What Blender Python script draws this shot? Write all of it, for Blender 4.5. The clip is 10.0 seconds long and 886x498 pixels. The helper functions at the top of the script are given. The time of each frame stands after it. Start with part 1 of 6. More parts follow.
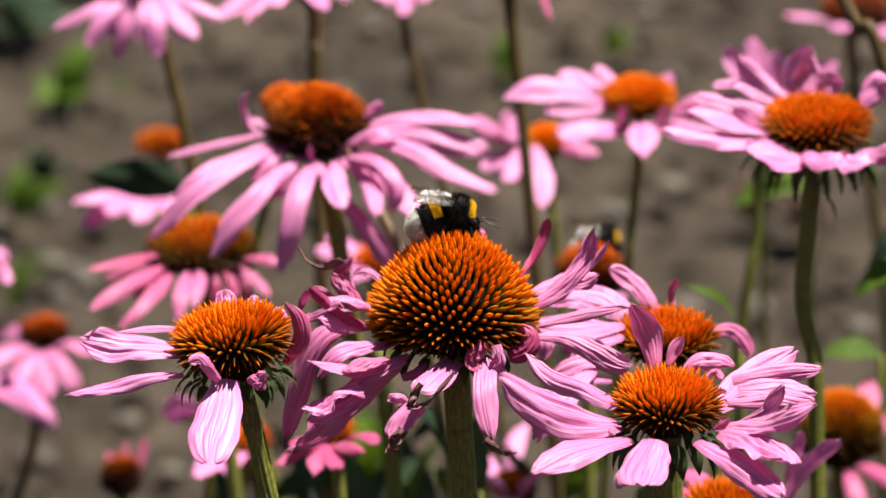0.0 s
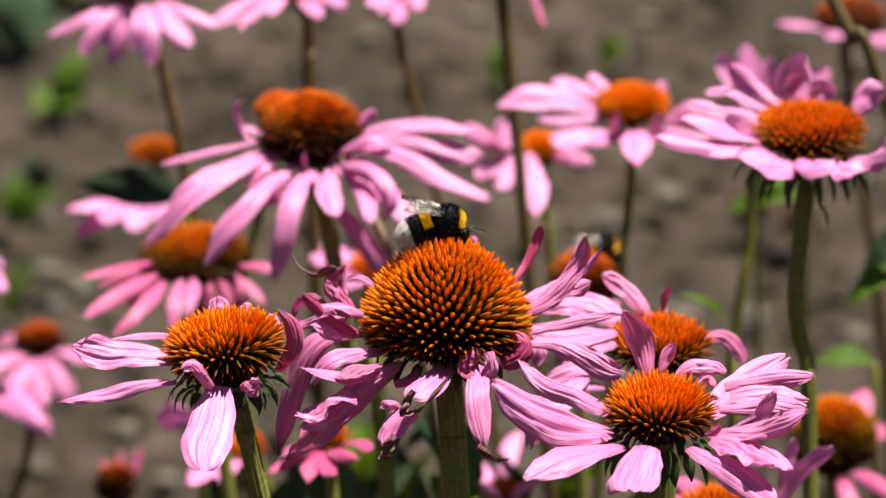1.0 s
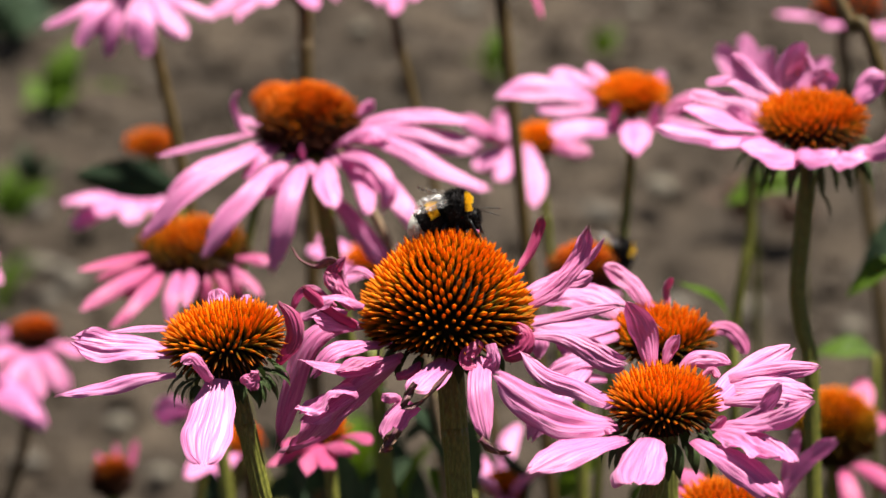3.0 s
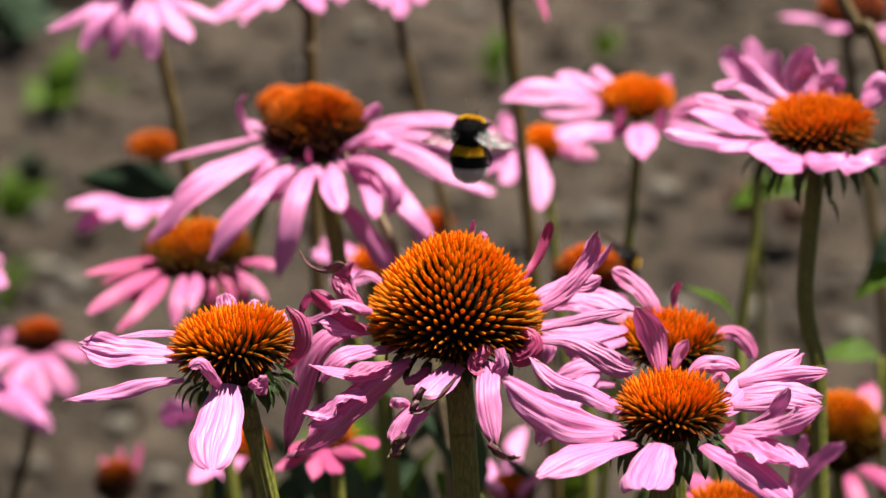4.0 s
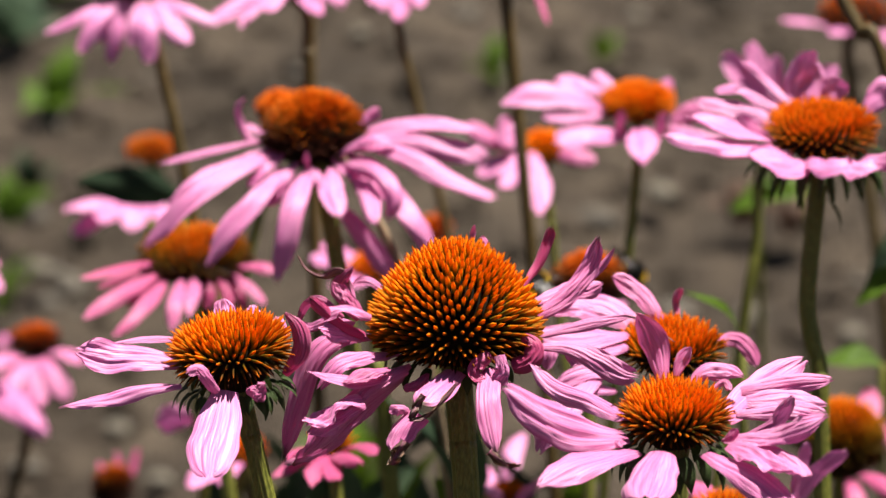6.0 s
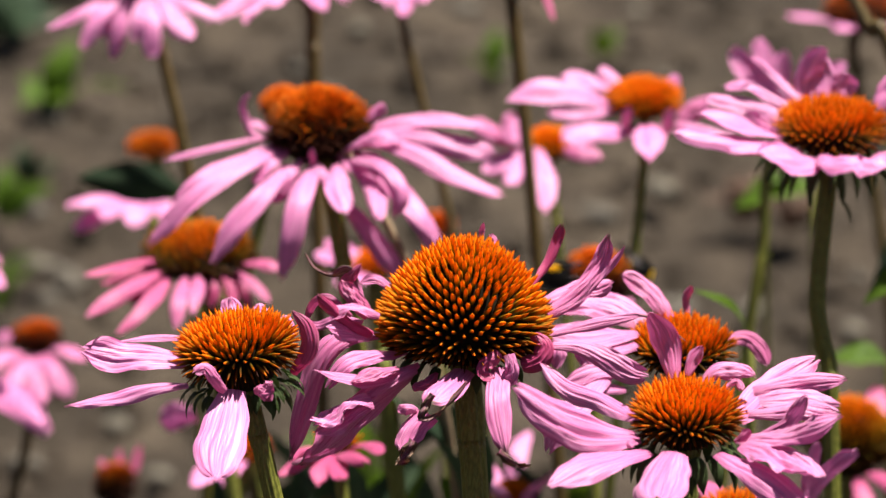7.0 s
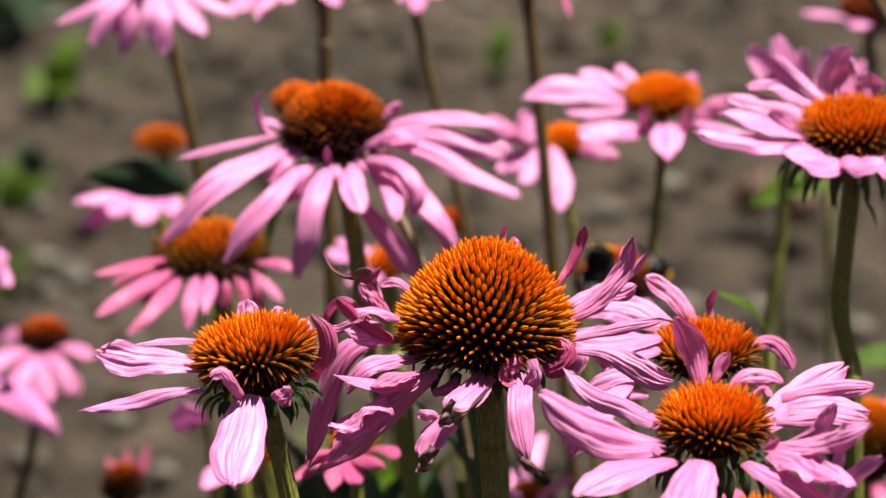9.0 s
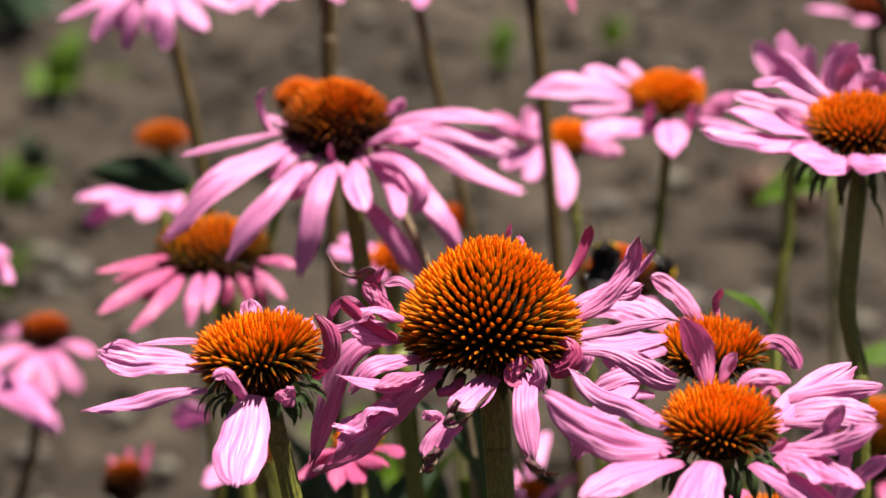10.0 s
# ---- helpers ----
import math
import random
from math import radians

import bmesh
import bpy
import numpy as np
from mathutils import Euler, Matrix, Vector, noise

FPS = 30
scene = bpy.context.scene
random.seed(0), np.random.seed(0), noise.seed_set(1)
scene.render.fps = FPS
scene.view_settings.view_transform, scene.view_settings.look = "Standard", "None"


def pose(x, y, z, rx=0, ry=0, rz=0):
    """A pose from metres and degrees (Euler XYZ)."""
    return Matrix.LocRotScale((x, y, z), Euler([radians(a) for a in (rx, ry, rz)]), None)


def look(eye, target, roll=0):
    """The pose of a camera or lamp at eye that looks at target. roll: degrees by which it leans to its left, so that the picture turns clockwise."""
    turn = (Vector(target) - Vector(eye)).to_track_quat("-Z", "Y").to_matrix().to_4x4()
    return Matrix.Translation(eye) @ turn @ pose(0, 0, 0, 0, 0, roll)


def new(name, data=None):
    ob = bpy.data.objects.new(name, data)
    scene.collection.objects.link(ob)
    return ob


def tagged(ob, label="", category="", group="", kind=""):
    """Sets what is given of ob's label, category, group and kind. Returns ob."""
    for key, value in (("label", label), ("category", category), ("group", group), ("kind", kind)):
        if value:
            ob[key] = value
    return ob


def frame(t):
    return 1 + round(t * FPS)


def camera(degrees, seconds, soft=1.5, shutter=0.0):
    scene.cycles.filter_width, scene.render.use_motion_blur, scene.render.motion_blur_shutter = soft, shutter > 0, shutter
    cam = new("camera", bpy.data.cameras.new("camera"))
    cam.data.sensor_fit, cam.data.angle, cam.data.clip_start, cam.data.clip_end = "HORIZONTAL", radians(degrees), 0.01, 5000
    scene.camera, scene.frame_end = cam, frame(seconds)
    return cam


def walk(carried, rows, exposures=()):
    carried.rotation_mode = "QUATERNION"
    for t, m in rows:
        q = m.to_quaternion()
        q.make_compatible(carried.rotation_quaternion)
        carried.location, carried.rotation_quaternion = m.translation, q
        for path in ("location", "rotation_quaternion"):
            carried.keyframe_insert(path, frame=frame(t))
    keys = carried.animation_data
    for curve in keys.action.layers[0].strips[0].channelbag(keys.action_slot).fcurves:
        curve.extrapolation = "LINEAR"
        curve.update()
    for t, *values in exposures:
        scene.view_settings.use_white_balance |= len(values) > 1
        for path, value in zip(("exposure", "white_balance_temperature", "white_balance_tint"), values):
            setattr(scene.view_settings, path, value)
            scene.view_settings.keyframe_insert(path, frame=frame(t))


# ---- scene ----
# ---- camera ----
PATH = [
    (0.0, pose(0.00094, -0.87826, 1.33474, 69.9387, -0.0174, 0.1868)),
    (0.5, pose(0.00090, -0.88052, 1.33577, 70.0301, -0.0042, 0.1417)),
    (1.0, pose(0.00176, -0.87997, 1.33490, 70.0610, -0.0157, 0.1328)),
    (1.5, pose(0.00179, -0.87717, 1.33395, 69.9765, 0.0012, 0.0541)),
    (2.0, pose(0.00148, -0.87399, 1.33190, 69.9919, 0.0230, 0.0152)),
    (2.5, pose(0.00074, -0.87261, 1.33154, 69.9622, 0.0933, -0.0206)),
    (4.0, pose(-0.00230, -0.87088, 1.33205, 69.9778, 0.0859, -0.0284)),
    (4.5, pose(-0.00269, -0.86880, 1.33174, 69.9872, 0.0426, -0.0222)),
    (5.0, pose(-0.00247, -0.86687, 1.33140, 70.0082, 0.0750, -0.0246)),
    (5.5, pose(-0.00244, -0.86527, 1.33068, 70.0303, 0.0220, -0.0151)),
    (7.0, pose(-0.00548, -0.85423, 1.32731, 69.9506, -0.0704, -0.0487)),
    (7.5, pose(-0.00665, -0.84985, 1.32646, 69.9121, -0.1159, -0.0270)),
    (8.0, pose(-0.00737, -0.84509, 1.32573, 69.8817, -0.1692, 0.0156)),
    (8.5, pose(-0.00915, -0.84066, 1.32392, 69.8961, -0.2046, -0.0111)),
    (9.0, pose(-0.00997, -0.83704, 1.32324, 69.8539, -0.2643, 0.0277)),
    (9.5, pose(-0.01054, -0.83247, 1.32233, 69.8167, -0.2570, 0.0367)),
    (10.0, pose(-0.01064, -0.83002, 1.32188, 69.7696, -0.2812, 0.0566)),
]
cam = camera(12.0, 10.0, soft=1.5, shutter=0.4)
cam.data.dof.use_dof = True
cam.data.dof.focus_distance = 0.915
cam.data.dof.aperture_fstop = 26.0
cam.data.dof.aperture_blades = 0
walk(cam, PATH)
scene.view_settings.exposure = 1.40

# ---- light ----
SUN_EL, SUN_AZ = 69.0, 42.0          # degrees; azimuth from +x towards +y, where the sun stands
world = bpy.data.worlds.new("sky")
scene.world = world
world.use_nodes = True
wn = world.node_tree
sky = wn.nodes.new("ShaderNodeTexSky")
sky.sky_type, sky.sun_disc = "NISHITA", False
sky.sun_elevation, sky.sun_rotation = radians(SUN_EL), radians(90.0 - SUN_AZ)
wn.links.new(sky.outputs[0], wn.nodes["Background"].inputs["Color"])
wn.nodes["Background"].inputs["Strength"].default_value = 0.024
sun_data = bpy.data.lights.new("sun", "SUN")
sun_data.energy, sun_data.angle, sun_data.color = 5.0, radians(0.53), (1.0, 0.955, 0.88)
sun = new("sun", sun_data)
ce, se = math.cos(radians(SUN_EL)), math.sin(radians(SUN_EL))
SUN_DIR = Vector((ce * math.cos(radians(SUN_AZ)), ce * math.sin(radians(SUN_AZ)), se))
sun.matrix_world = look(SUN_DIR * 20, (0, 0, 0))


# ---- materials ----
def material(name):
    m = bpy.data.materials.new(name)
    m.use_nodes = True
    nt = m.node_tree
    return m, nt, nt.nodes["Principled BSDF"], nt.nodes["Material Output"]


def node(nt, kind, **sockets):
    n = nt.nodes.new(kind)
    for key, value in sockets.items():
        n.inputs[key].default_value = value
    return n


def ramp(nt, fac, stops):
    r = nt.nodes.new("ShaderNodeValToRGB")
    els = r.color_ramp.elements
    while len(els) < len(stops):
        els.new(0.5)
    for e, (p, c) in zip(els, stops):
        e.position, e.color = p, (*c, 1)
    nt.links.new(fac, r.inputs["Fac"])
    return r.outputs["Color"]


def blend(nt, kind, fac, a, b):
    n = nt.nodes.new("ShaderNodeMix")
    n.data_type, n.blend_type = "RGBA", kind
    for i, v in ((0, fac), (6, a), (7, b)):
        if isinstance(v, (int, float)):
            n.inputs[i].default_value = v
        elif isinstance(v, tuple):
            n.inputs[i].default_value = (*v, 1)
        else:
            nt.links.new(v, n.inputs[i])
    return n.outputs[2]


def math_node(nt, op, a, b=0.0):
    n = nt.nodes.new("ShaderNodeMath")
    n.operation = op
    for i, v in ((0, a), (1, b)):
        if isinstance(v, (int, float)):
            n.inputs[i].default_value = v
        else:
            nt.links.new(v, n.inputs[i])
    return n.outputs[0]


def attribute(nt, name):
    n = nt.nodes.new("ShaderNodeAttribute")
    n.attribute_name = name
    return n.outputs["Fac"]


def noise_fac(nt, vec, scale, detail=4.0, rough=0.55):
    n = node(nt, "ShaderNodeTexNoise", Scale=scale, Detail=detail, Roughness=rough)
    if vec is not None:
        nt.links.new(vec, n.inputs["Vector"])
    return n.outputs["Fac"]


def bump(nt, height, strength, distance, bsdf):
    n = node(nt, "ShaderNodeBump", Strength=strength, Distance=distance)
    nt.links.new(height, n.inputs["Height"])
    nt.links.new(n.outputs["Normal"], bsdf.inputs["Normal"])
    return n.outputs["Normal"]


def coords(nt, which, scale=(1, 1, 1)):
    tc = nt.nodes.new("ShaderNodeTexCoord")
    mp = nt.nodes.new("ShaderNodeMapping")
    mp.inputs["Scale"].default_value = scale
    nt.links.new(tc.outputs[which], mp.inputs["Vector"])
    return mp.outputs["Vector"]


def translucent(nt, bsdf, out, color, fac, normal=None):
    tr = nt.nodes.new("ShaderNodeBsdfTranslucent")
    mx = nt.nodes.new("ShaderNodeMixShader")
    mx.inputs[0].default_value = fac
    if isinstance(color, tuple):
        tr.inputs["Color"].default_value = (*color, 1)
    else:
        nt.links.new(color, tr.inputs["Color"])
    if normal is not None:
        nt.links.new(normal, tr.inputs["Normal"])
    nt.links.new(bsdf.outputs[0], mx.inputs[1])
    nt.links.new(tr.outputs[0], mx.inputs[2])
    nt.links.new(mx.outputs[0], out.inputs["Surface"])


def make_petal():
    m, nt, b, out = material("petal")
    streak = noise_fac(nt, coords(nt, "UV", (11, 0.8, 1)), 1.0, 2.5)
    wide = noise_fac(nt, coords(nt, "UV", (3, 2.5, 1)), 1.0, 2.0)
    info = nt.nodes.new("ShaderNodeObjectInfo").outputs["Random"]
    c1 = ramp(nt, streak, [(0.30, (0.47, 0.075, 0.255)), (0.47, (0.69, 0.17, 0.42)), (0.68, (0.87, 0.395, 0.625))])
    c2 = blend(nt, "MIX", math_node(nt, "MULTIPLY", wide, 0.5), c1, (0.77, 0.28, 0.53))
    c3 = blend(nt, "MIX", math_node(nt, "MULTIPLY", info, 0.35), c2, (0.68, 0.17, 0.42))
    fine = noise_fac(nt, coords(nt, "UV", (38, 0.7, 1)), 1.0, 1.5)
    vein = ramp(nt, fine, [(0.34, (0.85, 0.85, 0.85)), (0.46, (0, 0, 0))])
    c3 = blend(nt, "MIX", vein, c3, (0.52, 0.10, 0.29))
    # Pale streaks paint the narrow highlights of the ridges into the colour.
    pale = ramp(nt, noise_fac(nt, coords(nt, "UV", (70, 2.5, 1)), 1.0, 2.0), [(0.50, (0, 0, 0)), (0.70, (0.32, 0.32, 0.32))])
    c3 = blend(nt, "MIX", pale, c3, (0.92, 0.62, 0.74))
    # Crimson of withered petals; on low and far heads it also paints in shade.
    age_shade = attribute(nt, "age_shade")
    c4 = blend(nt, "MIX", math_node(nt, "MULTIPLY", age_shade, 0.88), c3, (0.44, 0.036, 0.135))
    dry = attribute(nt, "dry")
    brown = ramp(nt, streak, [(0.3, (0.028, 0.010, 0.006)), (0.5, (0.085, 0.034, 0.017)), (0.7, (0.30, 0.17, 0.09))])
    c5 = blend(nt, "MIX", dry, c4, brown)
    nt.links.new(c5, b.inputs["Base Color"])
    b.inputs["Roughness"].default_value = 0.46
    b.inputs["Specular IOR Level"].default_value = 0.42
    b.inputs["Sheen Weight"].default_value = 0.12
    nrm = bump(nt, math_node(nt, "ADD", streak, math_node(nt, "MULTIPLY", fine, 0.8)), 0.42, 0.0006, b)
    deep = node(nt, "ShaderNodeGamma", Gamma=1.45)
    nt.links.new(c5, deep.inputs["Color"])
    fresh = math_node(nt, "MAXIMUM", math_node(nt, "SUBTRACT", math_node(nt, "SUBTRACT", 1.0, dry), math_node(nt, "MULTIPLY", age_shade, 1.5)), 0.0)
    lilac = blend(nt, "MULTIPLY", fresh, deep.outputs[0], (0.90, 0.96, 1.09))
    translucent(nt, b, out, lilac, 0.25, nrm)
    return m


def make_spine(single):
    m, nt, b, out = material("spine")
    tip, tone = attribute(nt, "tip"), attribute(nt, "tone")
    if single:
        isl = nt.nodes.new("ShaderNodeObjectInfo").outputs["Random"]
    else:
        isl = nt.nodes.new("ShaderNodeNewGeometry").outputs["Random Per Island"]
    # Dark feet: olive and red-brown pigment, deepened by painted shade between the spines.
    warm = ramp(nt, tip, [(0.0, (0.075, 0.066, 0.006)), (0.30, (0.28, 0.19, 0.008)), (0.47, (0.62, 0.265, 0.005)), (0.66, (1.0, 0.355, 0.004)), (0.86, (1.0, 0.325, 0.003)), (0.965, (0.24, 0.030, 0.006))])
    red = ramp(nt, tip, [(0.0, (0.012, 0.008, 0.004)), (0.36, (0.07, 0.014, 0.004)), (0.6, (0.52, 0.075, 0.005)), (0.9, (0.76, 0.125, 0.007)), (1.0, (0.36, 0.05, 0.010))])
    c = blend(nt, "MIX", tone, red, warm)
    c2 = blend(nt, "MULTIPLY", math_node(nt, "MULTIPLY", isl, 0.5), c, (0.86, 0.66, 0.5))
    nt.links.new(c2, b.inputs["Base Color"])
    b.inputs["Roughness"].default_value = 0.6
    b.inputs["Specular IOR Level"].default_value = 0.12
    translucent(nt, b, out, c2, 0.42)
    return m


def make_plain(name, c_a, c_b, scale, rough=0.6, strength=0.3, distance=0.0005, which="Object", see=0.0, spec=0.4):
    m, nt, b, out = material(name)
    vec = coords(nt, which)
    fine, broad = noise_fac(nt, vec, scale, 5.0), noise_fac(nt, vec, scale * 0.17, 2.0)
    mixf = math_node(nt, "ADD", math_node(nt, "MULTIPLY", fine, 0.6), math_node(nt, "MULTIPLY", broad, 0.5))
    c = ramp(nt, mixf, [(0.35, c_a), (0.72, c_b)])
    nt.links.new(c, b.inputs["Base Color"])
    b.inputs["Roughness"].default_value = rough
    b.inputs["Specular IOR Level"].default_value = spec
    n = bump(nt, fine, strength, distance, b)
    if see:
        translucent(nt, b, out, c, see, n)
    return m


def make_stem(gain):
    m, nt, b, out = material("stem")
    fibre = noise_fac(nt, coords(nt, "Object", (1, 1, 0.03)), 1900.0, 2.0)
    spots = noise_fac(nt, coords(nt, "Object"), 90.0, 4.0)
    c = ramp(nt, fibre, [(0.3, (0.088 * gain, 0.094 * gain * gain, 0.011 * gain)), (0.55, (0.140 * gain, 0.142 * gain * gain, 0.021 * gain)), (0.75, (0.22 * gain, 0.205 * gain * gain, 0.038 * gain))])
    c2 = blend(nt, "MIX", ramp(nt, spots, [(0.55, (0, 0, 0)), (0.8, (0.16, 0.16, 0.16))]), c, (0.12, 0.070, 0.02))
    nt.links.new(c2, b.inputs["Base Color"])
    b.inputs["Roughness"].default_value = 0.5
    b.inputs["Specular IOR Level"].default_value = 0.3
    bump(nt, fibre, 0.3, 0.0006, b)
    return m


def make_leaf():
    m, nt, b, out = material("leaf")
    vein = noise_fac(nt, coords(nt, "UV", (6, 3, 1)), 1.5, 4.0)
    info = nt.nodes.new("ShaderNodeObjectInfo").outputs["Random"]
    c = ramp(nt, vein, [(0.3, (0.022, 0.048, 0.005)), (0.55, (0.055, 0.10, 0.006)), (0.8, (0.11, 0.17, 0.010))])
    c2 = blend(nt, "MIX", math_node(nt, "MULTIPLY", info, 0.5), c, (0.09, 0.16, 0.008))
    nt.links.new(c2, b.inputs["Base Color"])
    b.inputs["Roughness"].default_value = 0.55
    n = bump(nt, vein, 0.5, 0.001, b)
    lit = blend(nt, "MIX", 0.5, c2, (0.15, 0.22, 0.012))
    b.inputs["Specular IOR Level"].default_value = 0.12
    translucent(nt, b, out, lit, 0.22, n)
    return m


def make_soil():
    m, nt, b, out = material("soil")
    vec = coords(nt, "Object")
    fine, mid, big = noise_fac(nt, vec, 90.0, 8.0, 0.65), noise_fac(nt, vec, 14.0, 6.0), noise_fac(nt, vec, 2.6, 3.0)
    mixf = math_node(nt, "ADD", math_node(nt, "MULTIPLY", fine, 0.35), math_node(nt, "ADD", math_node(nt, "MULTIPLY", mid, 0.4), math_node(nt, "MULTIPLY", big, 0.3)))
    c = ramp(nt, mixf, [(0.36, (0.012, 0.0088, 0.006)), (0.53, (0.040, 0.0295, 0.0205)), (0.70, (0.098, 0.074, 0.052))])
    nt.links.new(c, b.inputs["Base Color"])
    b.inputs["Roughness"].default_value = 0.95
    b.inputs["Specular IOR Level"].default_value = 0.15
    bump(nt, math_node(nt, "ADD", mid, math_node(nt, "MULTIPLY", fine, 0.4)), 0.9, 0.02, b)
    return m


def make_wing():
    m, nt, b, out = material("wing")
    v = nt.nodes.new("ShaderNodeTexVoronoi")
    v.feature = "DISTANCE_TO_EDGE"
    v.inputs["Scale"].default_value = 1.0
    nt.links.new(coords(nt, "UV", (3.0, 7.0, 1)), v.inputs["Vector"])
    vein = math_node(nt, "LESS_THAN", v.outputs["Distance"], 0.035)
    wrinkle = noise_fac(nt, coords(nt, "UV", (9, 22, 1)), 1.0, 3.0)
    b.inputs["Base Color"].default_value = (0.16, 0.11, 0.07, 1)
    b.inputs["Roughness"].default_value = 0.27
    b.inputs["IOR"].default_value = 2.1
    b.inputs["Coat Weight"].default_value = 0.6
    bump(nt, wrinkle, 1.0, 0.003, b)
    tp = nt.nodes.new("ShaderNodeBsdfTransparent")
    tp.inputs["Color"].default_value = (0.86, 0.80, 0.72, 1)
    mx = nt.nodes.new("ShaderNodeMixShader")
    nt.links.new(math_node(nt, "ADD", math_node(nt, "MULTIPLY", vein, 0.5), 0.34), mx.inputs[0])
    nt.links.new(tp.outputs[0], mx.inputs[1])
    gl = node(nt, "ShaderNodeBsdfGlossy", Roughness=0.42)
    nt.links.new(b.inputs["Normal"].links[0].from_socket, gl.inputs["Normal"])
    sh = nt.nodes.new("ShaderNodeMixShader")
    sh.inputs[0].default_value = 0.3
    nt.links.new(b.outputs[0], sh.inputs[1])
    nt.links.new(gl.outputs[0], sh.inputs[2])
    nt.links.new(sh.outputs[0], mx.inputs[2])
    nt.links.new(mx.outputs[0], out.inputs["Surface"])
    return m


M_PETAL, M_SPINE, M_SPINE_ONE, M_LEAF, M_SOIL, M_WING = make_petal(), make_spine(False), make_spine(True), make_leaf(), make_soil(), make_wing()
# Darker leaf green; on leaves among the stems it holds their shade as colour.
M_LEAF_DARK = make_plain("dark_leaf", (0.010, 0.022, 0.012), (0.040, 0.062, 0.030), 160.0, 0.75, 0.5, 0.001, see=0.06, spec=0.1)
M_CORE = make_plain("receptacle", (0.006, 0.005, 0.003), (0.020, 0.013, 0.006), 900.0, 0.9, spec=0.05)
M_STEM, M_STEM_DARK = make_stem(1.0), make_stem(0.62)
M_BRACT = make_plain("bract", (0.016, 0.032, 0.006), (0.052, 0.078, 0.018), 500.0, 0.6, 0.4, 0.0004, see=0.15, spec=0.2)
M_STONE = make_plain("stone", (0.05, 0.041, 0.031), (0.12, 0.10, 0.076), 60.0, 0.85, 0.6, 0.004)
M_BLACK = make_plain("black_hair", (0.006, 0.005, 0.005), (0.016, 0.013, 0.012), 1500.0, 0.8, spec=0.12)
M_SHELL = make_plain("black_shell", (0.005, 0.005, 0.005), (0.014, 0.012, 0.011), 1500.0, 0.28)
M_YELLOW = make_plain("yellow_hair", (0.80, 0.50, 0.010), (1.0, 0.74, 0.04), 1500.0, 0.7, see=0.2)
M_WHITE = make_plain("white_hair", (0.58, 0.55, 0.48), (0.80, 0.78, 0.72), 1500.0, 0.7, see=0.2)
M_PALE = make_plain("pale_stone", (0.072, 0.060, 0.044), (0.145, 0.122, 0.09), 60.0, 0.85, 0.6, 0.004)
M_DEAD = make_plain("dead_leaf", (0.060, 0.030, 0.020), (0.20, 0.115, 0.075), 60.0, 0.85, 0.5, 0.002, see=0.1)
M_STRAW = make_plain("dry_litter", (0.16, 0.10, 0.055), (0.36, 0.26, 0.15), 300.0, 0.85, see=0.1)


# ---- builders ----
def mesh_object(name, verts, faces, mat, smooth=True, attrs=None, uv=None):
    me = bpy.data.meshes.new(name)
    me.from_pydata([tuple(v) for v in verts], [], [tuple(int(i) for i in q) for q in faces])
    me.materials.append(mat)
    if smooth:
        me.polygons.foreach_set("use_smooth", [True] * len(me.polygons))
    for key, values in (attrs or {}).items():
        layer = me.attributes.new(key, "FLOAT", "POINT")
        layer.data.foreach_set("value", np.asarray(values, np.float32))
    if uv is not None:
        layer = me.uv_layers.new(name="UVMap")
        idx = np.empty(len(me.loops), np.int32)
        me.loops.foreach_get("vertex_index", idx)
        layer.data.foreach_set("uv", np.asarray(uv, np.float32)[idx].ravel())
    me.update()
    return new(name, me)


def part(name, ob, parent, label="", m=None):
    ob.parent = parent
    if m is not None:
        ob.matrix_basis = m
    if label:
        tagged(ob, label)
    ob.name = name
    return ob


def grid_faces(rows, cols, wrap=False):
    n = cols if wrap else cols - 1
    return [(r * cols + c, r * cols + (c + 1) % cols, (r + 1) * cols + (c + 1) % cols, (r + 1) * cols + c) for r in range(rows - 1) for c in range(n)]


def smooth_line(points, steps):
    p = np.array(points, float)
    p = np.vstack([2 * p[0] - p[1], p, 2 * p[-1] - p[-2]])
    out = []
    for i in range(1, len(p) - 2):
        for t in np.linspace(0, 1, steps, endpoint=False):
            out.append(0.5 * (2 * p[i] + (p[i + 1] - p[i - 1]) * t + (2 * p[i - 1] - 5 * p[i] + 4 * p[i + 1] - p[i + 2]) * t * t + (3 * p[i] - p[i - 1] - 3 * p[i + 1] + p[i + 2]) * t ** 3))
    out.append(p[-2])
    return np.array(out)


def tube(line, radii, sides=8, ribs=0, depth=0.0):
    line, radii = np.asarray(line, float), np.broadcast_to(np.asarray(radii, float), (len(line),))
    tan = np.gradient(line, axis=0)
    tan /= np.linalg.norm(tan, axis=1, keepdims=True) + 1e-12
    ref = np.array([1.0, 0.0, 0.0]) if abs(tan[0][0]) < 0.8 else np.array([0.0, 0.0, 1.0])
    a = np.linspace(0, 2 * math.pi, sides, endpoint=False)
    verts = []
    for p, t, r in zip(line, tan, radii):
        u = ref - t * (ref @ t)
        u /= np.linalg.norm(u)
        ref = u
        v = np.cross(t, u)
        rr = r * (1 + depth * np.cos(ribs * a))
        verts += [p + rr[i] * (math.cos(a[i]) * u + math.sin(a[i]) * v) for i in range(sides)]
    faces = grid_faces(len(line), sides, True)
    faces += [tuple(range(sides))[::-1], tuple(range(len(verts) - sides, len(verts)))]
    return verts, faces


PINK = "pink coneflower with orange spiny dome on a green stem"
FADED = "fading pink coneflower with tall orange dome and withered brown petal tips"
FEW = "pink coneflower with few petals round its orange dome"
BARE = "far coneflower dome of orange spines that has lost its petals"
BUD = "unopened dark red coneflower head on a green stem"


